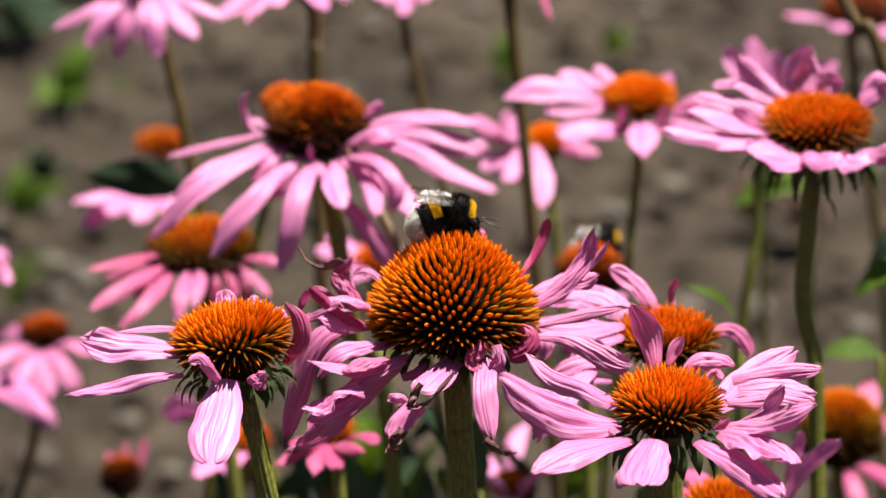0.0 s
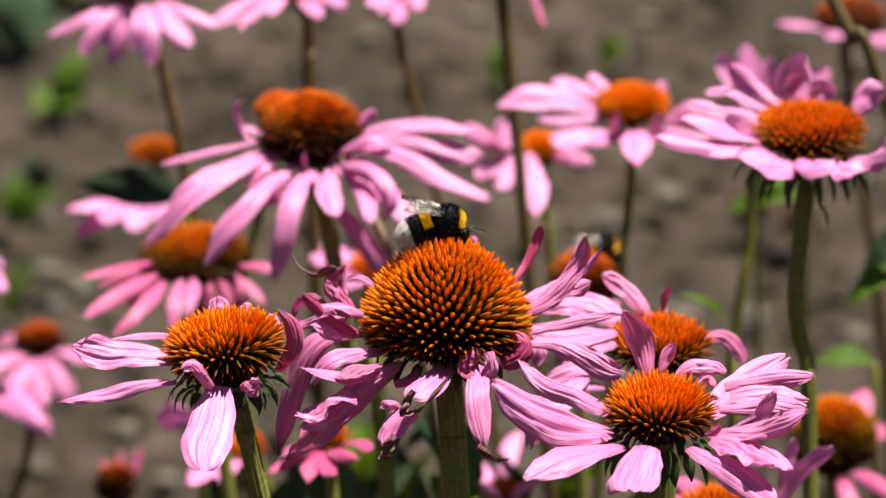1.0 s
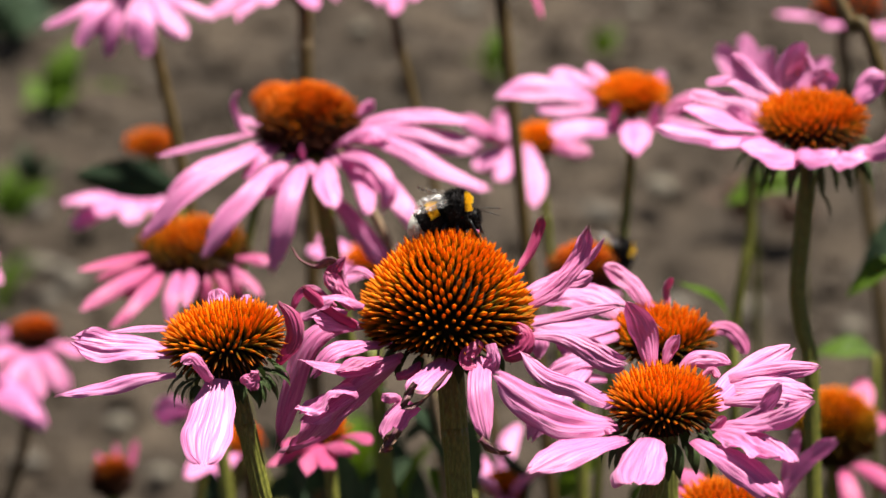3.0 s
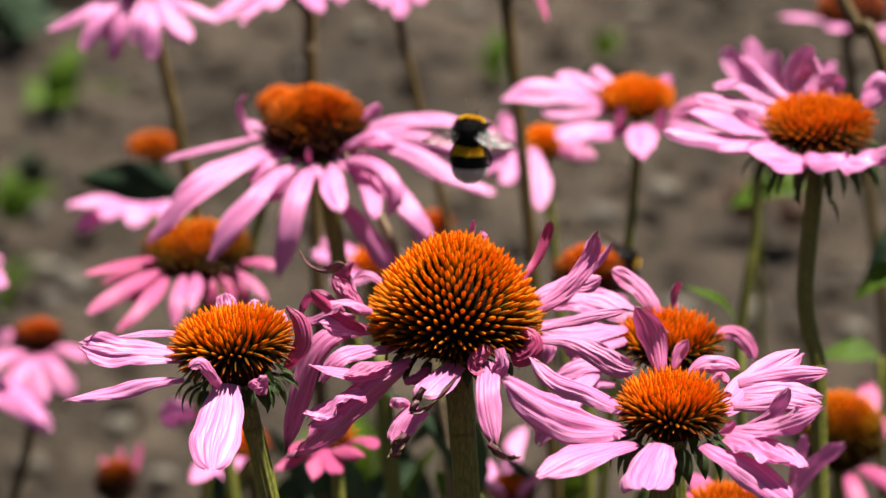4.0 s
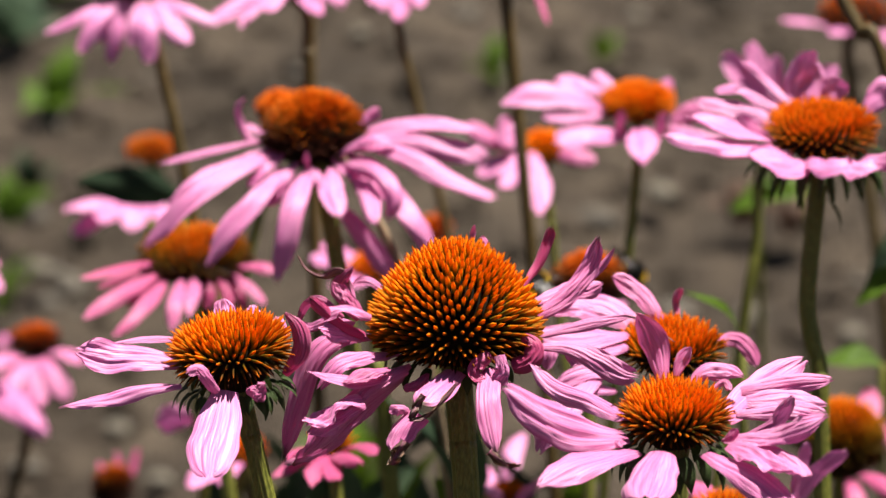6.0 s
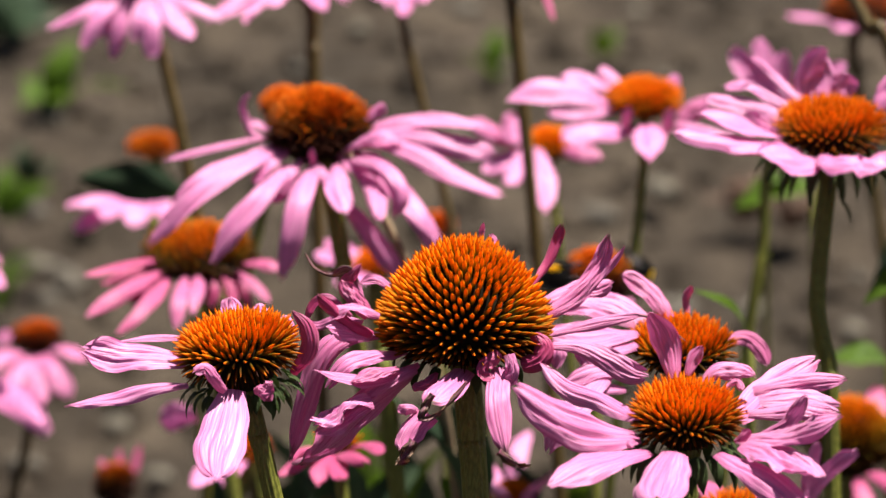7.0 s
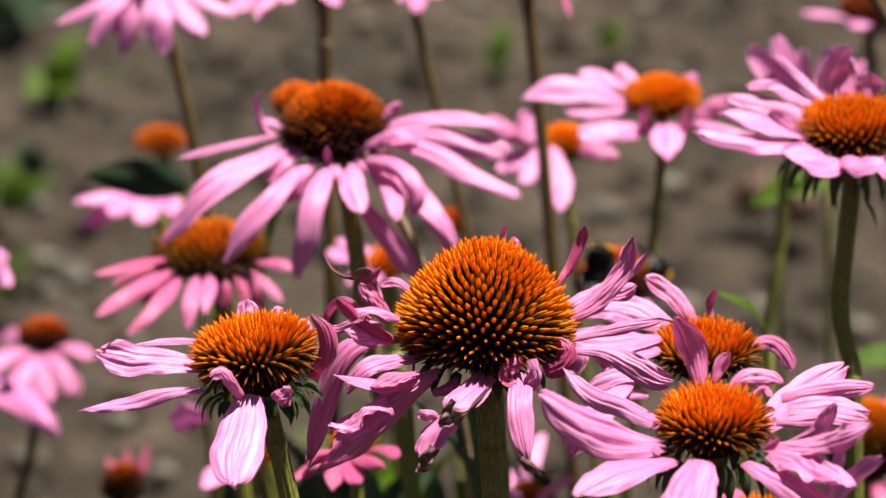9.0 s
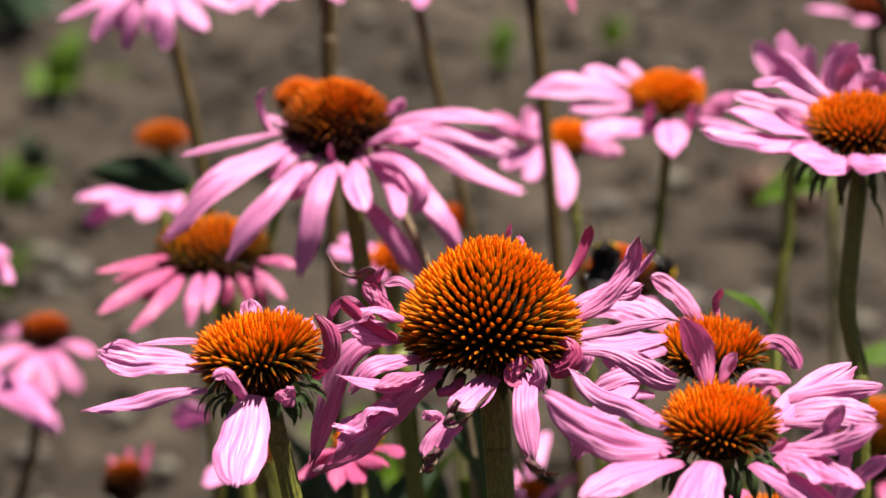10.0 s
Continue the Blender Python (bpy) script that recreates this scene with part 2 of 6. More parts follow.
def flower(label, centre, a, b, tilt=(0, 0), flat=1.0, up=0.5, count=300, spine=5.0, tone=0.5, taper=0.08, age_shade=0.0, ripe=0.86, dusk=0.0, seed=1):
    """A coneflower's head: the dome (radius a, height b above its widest ring, in mm; flat: depth below it; dusk: how
    far up its coloured-in shade reaches) and its spines.
    """
    rng = np.random.default_rng(seed)
    c = np.array(centre)
    root = new("coneflower")
    root.location = (c[0], c[1], 0)
    tagged(root, label, "flower", "coneflowers in the bed")
    turn = Euler((radians(tilt[0]), radians(tilt[1]), 0)).to_matrix().to_4x4()
    here = Matrix.Translation((0, 0, c[2])) @ turn
    f = dict(root=root, c=c, a=a / 1000, b=b / 1000, rng=rng, here=here, label=label, seed=seed, age_shade=age_shade, n=0, low=b * flat / 1000)
    a, b, ln = a / 1000, b / 1000, spine / 1000
    ia, ib = max(a - 0.86 * ln, 0.5 * a), max(b - 0.92 * ln, 0.45 * b)
    rings, seg, verts = 12, 24, []
    for i in range(rings + 1):
        th = math.pi * 0.5 - (math.pi * 0.5 + 1.22) * i / rings
        for j in range(seg):
            ph = 2 * math.pi * j / seg
            rr = ia * max(math.cos(th), 0.02) * (1 - taper * math.sin(th))
            verts.append((rr * math.cos(ph), rr * math.sin(ph), (ib if th > 0 else 0.9 * b * flat) * math.sin(th)))
    faces = grid_faces(rings + 1, seg, True) + [tuple(range(seg))[::-1], tuple(range(rings * seg, rings * seg + seg))]
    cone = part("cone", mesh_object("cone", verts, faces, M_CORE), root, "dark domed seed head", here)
    # Spines stand in two families of spirals over the dome.
    n = np.arange(count) + 0.5
    lo = -0.60
    h = 1.0 - (1.0 - lo) * n / count
    ph = n * 2.399963
    rad = np.sqrt(np.clip(1 - h * h, 0, 1))
    nrm = np.stack([rad * np.cos(ph) / a, rad * np.sin(ph) / a, h / b], 1)
    nrm /= np.linalg.norm(nrm, axis=1, keepdims=True)
    rad = rad * (1 - taper * h)
    deep = np.where(h < 0, flat, 1.0)
    nrm[:, 2] *= deep
    foot = np.stack([ia * rad * np.cos(ph), ia * rad * np.sin(ph), ib * h * deep], 1)
    way = nrm + np.array([0, 0, up])[None] * np.clip(0.35 + h[:, None], 0.1, 1.0) + rng.normal(0, 0.06, (count, 3))
    way /= np.linalg.norm(way, axis=1, keepdims=True)
    length = ln * rng.uniform(0.84, 1.16, count) * np.interp(h, [0.35, 1.0], [1.0, 0.80]) * np.interp(h, [-0.6, -0.1], [0.72, 1.0])
    side = np.cross(way, [0.31, 0.17, 0.93])
    side /= np.linalg.norm(side, axis=1, keepdims=True)
    other = np.cross(way, side)
    gap = math.sqrt(2.2 * math.pi * a * b * 1.5 / count)
    wide = min(0.00058, 0.29 * gap) if c[1] < 0.32 else min(0.0008, 0.36 * gap)
    sections = ((0.0, 0.8), (0.4, 1.0), (0.6, 0.96), (0.8, 0.62), (0.94, 0.24))
    sides = 5
    # Ripeness climbs from the lowest florets to the bright top; the shade under the dome is coloured in with it.
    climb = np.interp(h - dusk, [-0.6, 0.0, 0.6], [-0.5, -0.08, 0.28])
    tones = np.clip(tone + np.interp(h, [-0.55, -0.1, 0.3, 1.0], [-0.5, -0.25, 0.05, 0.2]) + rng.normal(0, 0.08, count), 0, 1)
    one = grid_faces(len(sections), sides, True) + [((len(sections) - 1) * sides + k, (len(sections) - 1) * sides + (k + 1) % sides, len(sections) * sides) for k in range(sides)]
    # The 300 spines on the near side are single pieces; five shared meshes run from unripe and shade-dark to ripe.
    single = np.zeros(count, bool)
    thick = np.interp(h, [-0.5, 0.1, 0.6], [0.5, 0.8, 1.0]) * rng.uniform(0.88, 1.12, count)
    if count >= 300 and c[1] < 0.3:
        single[np.argsort(foot[:, 1])[:300]] = True
        shapes = []
        for k in range(5):
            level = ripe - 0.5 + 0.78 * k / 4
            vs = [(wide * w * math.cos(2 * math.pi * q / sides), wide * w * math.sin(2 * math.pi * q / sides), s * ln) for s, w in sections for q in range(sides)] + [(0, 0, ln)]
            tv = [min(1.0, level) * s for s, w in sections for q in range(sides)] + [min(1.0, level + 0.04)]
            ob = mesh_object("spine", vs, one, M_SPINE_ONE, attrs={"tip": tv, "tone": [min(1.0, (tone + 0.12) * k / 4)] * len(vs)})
            shapes.append(ob.data)
            bpy.data.objects.remove(ob)
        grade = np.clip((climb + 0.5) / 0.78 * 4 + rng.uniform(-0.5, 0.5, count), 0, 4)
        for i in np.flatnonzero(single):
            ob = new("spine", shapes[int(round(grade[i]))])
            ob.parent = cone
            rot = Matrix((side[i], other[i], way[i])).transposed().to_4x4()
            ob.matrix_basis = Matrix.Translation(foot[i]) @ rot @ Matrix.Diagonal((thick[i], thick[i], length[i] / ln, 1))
    rest = np.flatnonzero(~single)
    if len(rest) == 0:
        return f
    V, tipv = [], []
    for s, w in sections:
        bow = 0.06 * ln * math.sin(math.pi * s)
        mid = foot + way * (length * s)[:, None] + np.array([0, 0, -bow])
        for k in range(sides):
            an = 2 * math.pi * k / sides
            V.append(mid + wide * w * (math.cos(an) * side + math.sin(an) * other))
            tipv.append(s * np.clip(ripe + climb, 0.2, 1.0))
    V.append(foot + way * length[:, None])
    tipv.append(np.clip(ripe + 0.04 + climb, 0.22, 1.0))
    per = len(V)
    V = np.stack(V, 1)[rest].reshape(-1, 3)
    tipv = np.stack(tipv, 1)[rest].ravel()
    faces = [tuple(i * per + q for q in fc) for i in range(len(rest)) for fc in one]
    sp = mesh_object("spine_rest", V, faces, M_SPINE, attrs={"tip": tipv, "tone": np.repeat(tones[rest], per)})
    part("spine_rest", sp, cone, "orange pointed spines with dark feet")
    tagged(sp, kind="stuff")
    return f


def petal(f, base, az, el, length, width, bend=0.1, roll=0, cup=0.15, dry=1.2):
    """A ray petal from the dome's foot (at azimuth base), its chord along azimuth az and elevation el; mm and degrees."""
    rng = f["rng"]
    ln, w = length / 1000, width / 2000
    a, b = f["a"], f["b"]
    start = np.array([math.cos(radians(base)) * 0.64 * a, math.sin(radians(base)) * 0.64 * a, -0.62 * b])
    ca, sa, cl, sl = math.cos(radians(az)), math.sin(radians(az)), math.cos(radians(el)), math.sin(radians(el))
    chord = np.array([ca * cl, sa * cl, sl])
    up = np.array([-ca * sl, -sa * sl, cl])
    side = np.cross(up, chord)
    near = f["c"][1] < 0.32
    rows, cols = (36, 27) if near else (22, 11)
    s = np.linspace(0, 1, rows)
    v = np.linspace(-1, 1, cols)
    sag = bend + rng.normal(0, 0.015)
    wav, wph = rng.uniform(0.02, 0.05), rng.uniform(0, 6.28)
    skew = rng.normal(0, 0.045)
    notch = rng.uniform(0.03, 0.075)
    nf = rng.uniform(2.2, 3.6)
    rp = rng.uniform(0, 6.28)
    peak = rng.uniform(0.46, 0.66)
    foot_w = rng.uniform(0.22, 0.38)
    blunt = rng.uniform(1.7, 2.6)
    curl_l, curl_r = rng.uniform(-0.45, 0.45, 2)
    ridge = rng.uniform(0.05, 0.12)
    twist = radians(rng.normal(0, 15))
    grooves = rng.choice([5.0, 6.0, 7.0])
    hookv = rng.choice([-1.0, 1.0]) * rng.uniform(0.6, 1.6)
    prof = np.where(s < peak, foot_w + (1 - foot_w) * np.sin(0.5 * math.pi * np.clip(s / peak, 0, 1)), np.sqrt(np.clip(1 - np.clip((s - peak) / (1.02 - peak), 0, 1) ** blunt, 0, 1)))
    # The petal's line: a withered one coils up, a dry tip hooks over.
    coil, since = rng.normal(0, 0.12), 0.5
    if cup >= 0.8:
        coil, since = rng.choice([-1.0, 1.0, 1.0]) * rng.uniform(1.8, 3.2), 0.3
    elif dry < 1.0:
        coil, since = hookv * 2.4, dry - 0.10
    turn = coil * (np.clip(s - since, 0, 1) / (1 - since)) ** 1.4
    run_x = np.concatenate([[0], np.cumsum(0.5 * (np.cos(turn[1:]) + np.cos(turn[:-1])) * np.diff(s))])
    run_z = np.concatenate([[0], np.cumsum(0.5 * (np.sin(turn[1:]) + np.sin(turn[:-1])) * np.diff(s))])
    verts, uv, dryv, agev = [], [], [], []
    shrivel = cup > 0.45
    crumple = 1.7 * (1.6 if dry < 1.1 else 1.0)
    for i, si in enumerate(s):
        rl = (radians(roll) + twist * si) * min(1, si * 1.6) + 0.10 * math.sin(wph + 3 * si) * si
        d = min(1.0, max(0.0, (si - dry + 0.05) / 0.1)) if dry < 1.1 else 0.0
        for j, vj in enumerate(v):
            # The tip ends in two or three teeth.
            se = si * (1 - (notch * (0.5 + 0.5 * math.cos(nf * math.pi * vj + rp)) + 0.03 * vj * vj) * si ** 6)
            se *= 1 - (0.04 if near else 0.02) * (0.5 + 0.5 * math.sin(23 * vj + wph)) * (0.5 + 0.5 * math.sin(41 * vj + rp)) * si ** 8
            if dry < 1.1:
                se *= 1 - 0.05 * d * math.sin(9 * vj + wph)
            ww = w * prof[i] * (1 - 0.4 * d)
            fold = cup * (1 - 0.25 * si)
            ang = fold * 2.6 * vj
            x = ww * (math.sin(ang) / (fold * 2.6) if fold > 0.02 else vj)
            z = -ww * (1 - math.cos(ang)) / (fold * 2.6 if fold > 0.02 else 1) * (1 if bend >= 0 else -1)
            z += ridge * w * (abs(math.cos(0.5 * grooves * math.pi * vj + rp + 0.8 * si + 0.5 * math.sin(3 * vj + wph))) ** 0.8 - 0.6) * min(1, 3 * si) * (1 - 0.4 * si)
            z += w * wav * crumple * (1.6 * math.sin(wph + 5.5 * si + 2.5 * vj) + 0.9 * math.sin(2 * wph + 13 * si - 4 * vj) * vj * vj) * si + d * 0.35 * w * math.sin(5 * vj + 14 * si + wph)
            z += w * (curl_l if vj < 0 else curl_r) * abs(vj) ** 3 * si
            x2, z2 = x * math.cos(rl) - z * math.sin(rl), x * math.sin(rl) + z * math.cos(rl)
            arch = sag * ln * math.sin(math.pi * se ** 0.85) + wav * 0.3 * ln * math.sin(6 * se + wph) * se * 0.5
            p = start + chord * (ln * np.interp(se, s, run_x)) + up * (arch + z2 + ln * np.interp(se, s, run_z)) + side * (x2 + skew * ln * math.sin(math.pi * se))
            verts.append(p)
            uv.append((vj * 0.5 + 0.5 + f["seed"], si + base * 0.1))
            edge = 0.3 * d if d > 0 else 0.0
            frayed = 0.18 * max(0.0, (si - 0.955) / 0.045) if near else 0.0
            dryv.append(min(1, d + edge * abs(vj) + frayed))
            agev.append((0.9 if shrivel else f["age_shade"]) + max(0.0, 0.3 * (0.22 - si) / 0.22))
    ob = mesh_object("petal", verts, grid_faces(rows, cols), M_PETAL, attrs={"dry": dryv, "age_shade": agev}, uv=uv)
    note = "withered petal with a dry brown tip" if dry < 1 else ("rolled dark pink petal" if shrivel else "")
    return part("petal", ob, f["root"], note, Matrix.Translation((0, 0, f["c"][2])))


VIEW = np.array([0.0, -0.94, 0.342])     # the open side of the bed, from which the heads are seen


def blade(f, points, width, lean, cup=0.3, tip=0.0, peak=0.56, foot=0.42, crumple=1.0, age_shade=None, dry=1.2):
    """A ray petal along a line of points (mm from the dome's centre). lean: the face looks out of the bed at 0 degrees, up at 90; one value, or foot and tip;
    tip: 0 blunt and toothed, 1 pointed; dry: the fraction of its length from which it is brown."""
    rng = f["rng"]
    fine = f["c"][1] < 0.15
    rows, cols = (44, 29) if fine else (26, 15)
    line = smooth_line(points, 14) / 1000.0
    run = np.concatenate([[0], np.cumsum(np.linalg.norm(np.diff(line, axis=0), axis=1))])
    ln, s, w = run[-1], np.linspace(0, 1, rows), width / 2000
    mid = np.stack([np.interp(s * run[-1], run, line[:, k]) for k in range(3)], 1)
    tan = np.gradient(mid, axis=0)
    tan /= np.linalg.norm(tan, axis=1, keepdims=True)
    lo, hi = lean if isinstance(lean, tuple) else (lean, lean)
    an = np.radians(lo + (hi - lo) * s + rng.normal(0, 3) + 6 * np.sin(5 * s + rng.uniform(0, 6.28)) * crumple)[:, None]
    face = VIEW * np.cos(an) + np.array([0.0, 0.0, 1.0]) * np.sin(an)
    face -= tan * (face * tan).sum(1, keepdims=True)
    face /= np.linalg.norm(face, axis=1, keepdims=True)
    side = np.cross(tan, face)
    # Outline: a narrow claw, the widest part, a toothed or pointed end.
    blunt = rng.uniform(2.0, 2.9) * (1 - tip) + 0.9 * tip
    wide = np.where(s < peak, foot + (1 - foot) * np.sin(0.5 * math.pi * np.clip(s / peak, 0, 1)), np.clip(1 - np.clip((s - peak) / (1.015 - peak), 0, 1) ** blunt, 0, 1) ** (0.5 + 0.35 * tip))
    d = np.clip((s - dry + 0.06) / 0.12, 0, 1) if dry < 1.1 else np.zeros(rows)
    wide = wide * (1 - 0.35 * d)
    v = np.linspace(-1, 1, cols)
    S, U = np.meshgrid(s, v, indexing="ij")
    p1, p2, p3, p4, p5 = rng.uniform(0, 6.28, 5)
    edge_l, edge_r = 1 + 0.06 * crumple * np.sin(7 * s + p1) + 0.03 * np.sin(19 * s + p2), 1 + 0.06 * crumple * np.sin(6 * s + p3) + 0.03 * np.sin(17 * s + p4)
    half = w * wide[:, None] * np.where(U < 0, edge_l[:, None], edge_r[:, None])
    bow = np.maximum(cup * 2.4 * (1 - 0.3 * S) * (1 + 0.25 * np.sin(3 * S + p5)), 0.02)
    x = half * np.sin(bow * U) / bow
    z = -half * (1 - np.cos(bow * U)) / bow
    # Two deep furrows and finer pleats run the length of the petal.
    grow = np.clip(3 * S, 0, 1) * wide[:, None]
    wander = 0.10 * np.sin(4 * S + p1) + 0.03 * np.sin(11 * S + p2)
    furrow = np.exp(-((U - 0.34 + wander) / 0.10) ** 2) + np.exp(-((U + 0.36 + wander) / 0.10) ** 2)
    pleat = np.abs(np.sin(9.5 * (U + 0.6 * wander) + p3)) ** 0.7
    z += w * grow * (-0.09 * furrow + 0.05 * (pleat - 0.6) + 0.012 * np.sin(31 * U + 3 * S + p4))
    # Buckled sheet, ruffled edges and rolled margins.
    ripple = 0.9 * np.sin(5.3 * S + 1.7 * U + p1) + 0.7 * np.sin(11 * S - 2.6 * U + p2) + 0.7 * np.sin(17 * S + 5 * U + p3) * U * U + 0.35 * np.sin(29 * S - 6 * U + p4) * np.abs(U) ** 3
    z += w * 0.06 * crumple * ripple * np.clip(1.8 * S, 0, 1) * (1 + 1.6 * d[:, None])
    crease = np.abs(np.sin(8 * S + 4.5 * U + p2)) + 0.7 * np.abs(np.sin(15 * S - 7 * U + p5)) + 0.5 * np.abs(np.sin(24 * S + 11 * U + p1)) - 1.3
    z += w * 0.05 * max(0.0, crumple - 0.7) * crease * np.clip(2 * S, 0, 1)
    roll_l, roll_r = rng.uniform(-0.5, 0.5, 2)
    z += w * np.where(U < 0, roll_l, roll_r) * np.abs(U) ** 4 * S * wide[:, None]
    # Teeth at the tip; a torn, uneven rim.
    teeth = (1 - tip) * rng.uniform(0.03, 0.07) * (0.5 + 0.5 * np.cos(rng.choice([2.0, 3.0]) * math.pi * U + rng.normal(0, 0.5))) + 0.012 * np.sin(15 * U + p5) + 0.03 * U * U
    back = ln * teeth * S ** 7
    pts = mid[:, None, :] + side[:, None, :] * x[..., None] + face[:, None, :] * z[..., None] - tan[:, None, :] * back[..., None]
    ages = np.full(S.shape, f["age_shade"] if age_shade is None else age_shade) + 0.3 * np.clip((0.2 - S) / 0.2, 0, 1)
    rim = np.clip((S - 0.965) / 0.035, 0, 1) * 0.25 * (0.5 + 0.5 * np.sin(9 * U + p2))
    dried = np.clip(d[:, None] * (0.75 + 0.5 * np.abs(U)) + rim, 0, 1)
    if dry < 0.9:
        dried = np.maximum(dried, np.clip((np.abs(U) - 0.86) / 0.1, 0, 1) * np.clip((S - dry + 0.45) / 0.2, 0, 1) * 0.8)
    uv = np.stack([U * 0.5 + 0.5 + f["seed"] + 0.37 * f["n"], S + 0.71 * f["n"]], -1).reshape(-1, 2)
    f["n"] += 1
    ob = mesh_object("petal", pts.reshape(-1, 3), grid_faces(rows, cols), M_PETAL, attrs={"dry": dried.ravel(), "age_shade": ages.ravel()}, uv=uv)
    old = f["age_shade"] if age_shade is None else age_shade
    note = "withered petal with a dry brown tip" if dry < 1 else ("rolled dark pink petal" if old > 0.45 else "")
    return part("petal", ob, f["root"], note, Matrix.Translation((0, 0, f["c"][2])))


def stem(f, points, r, dark=False):
    line = smooth_line(points, 8) - np.array([f["c"][0], f["c"][1], 0])
    n = len(line)
    t = np.linspace(0, 1, n)
    rad = r / 1000 * (1.0 - 0.12 * t + 0.25 * np.exp(-t * 14))
    v, q = tube(line, rad, 48, 11, 0.07) if r > 1.9 else tube(line, rad, 14, 7, 0.04)
    st = part("stem", mesh_object("stem", v, q, M_STEM_DARK if dark else M_STEM), f["root"], "thin brown-green stem" if dark else "ribbed hairy green stem")
    rng = f["rng"]
    if r < 1.9:
        return st
    hv, hq = [], []
    for k in range(1500):
        i = int(rng.integers(0, min(n - 1, 22)))
        u = rng.uniform(0, 1)
        p = line[i] * (1 - u) + line[i + 1] * u
        an = rng.uniform(0, 6.283)
        o = np.array([math.cos(an), math.sin(an), rng.uniform(-0.2, 0.4)])
        e = np.array([-math.sin(an), math.cos(an), 0]) * 0.00005
        q0 = p + o * rad[i] * 0.97
        q1 = p + o * (rad[i] + rng.uniform(0.0003, 0.0008))
        hv += [q0 - e, q0 + e, q1]
        hq.append((3 * k, 3 * k + 1, 3 * k + 2))
    tagged(part("stem_hair", mesh_object("stem_hair", hv, hq, M_STRAW), st, "fine pale bristles"), kind="stuff")
    return st


def stalk(points, r):
    line = smooth_line(points, 8)
    v, q = tube(line, np.linspace(r, 1.15 * r, len(line)) / 1000, 18, 6, 0.06)
    ob = mesh_object("stalk", v, q, M_STRAW)
    tagged(ob, "bare tan dried flower stalk leaning among the stems", "stalk")


BRACT_MESH = []


def bract_mesh():
    if not BRACT_MESH:
        rows, cols, verts = 9, 5, []
        for i in range(rows):
            s = i / (rows - 1)
            w = 0.16 * math.sin(math.pi * (0.22 + 0.775 * s)) ** 1.1
            ang = 0.25 + 1.35 * s
            x, z = 0.75 * math.sin(ang) * 0.75, -0.62 * (1 - math.cos(ang))
            for j in range(cols):
                v = j / (cols - 1) * 2 - 1
                verts.append((x, w * v, z + 0.05 * (1 - v * v)))
        ob = mesh_object("bract", verts, grid_faces(rows, cols), M_BRACT)
        BRACT_MESH.append(ob.data)
        bpy.data.objects.remove(ob)
    return BRACT_MESH[0]


def bracts(f, count, r, big=1.0, thin=1.0):
    rng = f["rng"]
    for k in range(count):
        an = 360 * k / count + rng.uniform(-7, 7)
        size = big * rng.uniform(0.0050, 0.0084)
        ob = new("bract", bract_mesh())
        ob.parent = f["root"]
        low = -0.68 if k % 2 else -0.82
        m = f["here"] @ pose(0, 0, low * f["low"], 0, 0, an) @ pose(r / 1000 * (1.05 if k % 2 else 0.8), 0, 0, rng.uniform(-14, 14), rng.uniform(-12, 22), rng.uniform(-12, 12))
        ob.matrix_basis = m @ Matrix.Diagonal((size, size * thin, size, 1))


def leaf_mesh(name, base, tip, width, droop, roll, rng, mat, rows=16, cols=9):
    base, tip = np.array(base, float), np.array(tip, float)
    chord = tip - base
    ln = np.linalg.norm(chord)
    ch = chord / ln
    ref = np.array([0, 0, 1.0]) if abs(ch[2]) < 0.9 else np.array([0, -1.0, 0])
    side = np.cross(ch, ref)
    side /= np.linalg.norm(side)
    up = np.cross(side, ch)
    cr, sr = math.cos(radians(roll)), math.sin(radians(roll))
    side, up = side * cr + up * sr, up * cr - side * sr
    ph = rng.uniform(0, 6.28)
    verts, uv = [], []
    for i in range(rows):
        s = i / (rows - 1)
        w = width / 2 * (math.sin(math.pi * s ** 0.8) ** 0.9 * (1 + 0.06 * math.sin(40 * s)) + 0.02)
        for j in range(cols):
            v = j / (cols - 1) * 2 - 1
            verts.append(base + chord * s + up * (droop * ln * math.sin(math.pi * s) + 0.25 * w * abs(v) + 0.1 * w * math.sin(9 * s + 3 * v + ph)) + side * w * v)
            uv.append((v, s * 2))
    return mesh_object(name, verts, grid_faces(rows, cols), mat, uv=uv)


def stem_leaf(f, base, tip, width):
    ob = leaf_mesh("leaf", base, tip, width, 0.1, 70, f["rng"], M_BRACT, 10, 5)
    part("leaf", ob, f["root"], "small dark leaf on the stem", Matrix.Translation((-f["c"][0], -f["c"][1], 0)))


def leaf(base, tip, width, droop=0.12, roll=0.0, seed=0, label="green lance-shaped coneflower leaf among the stems", mat=None):
    """A large stem leaf on its own stalk from the soil."""
    rng = np.random.default_rng(seed + 500)
    root = new("coneflower_leaf")
    root.location = (base[0], base[1], 0)
    tagged(root, label, "leaf", "leaves among the stems")
    off = Vector((-base[0], -base[1], 0))
    part("blade", leaf_mesh("blade", base, tip, width, droop, roll, rng, mat or M_LEAF), root, "", Matrix.Translation(off))
    line = smooth_line([base, (base[0] + 0.012, base[1] + 0.01, base[2] * 0.6), (base[0] + 0.02, base[1] + 0.015, -0.01)], 8)
    v, q = tube(line, 0.0014, 8)
    part("leaf_stalk", mesh_object("leaf_stalk", v, q, M_STEM), root, "", Matrix.Translation(off))


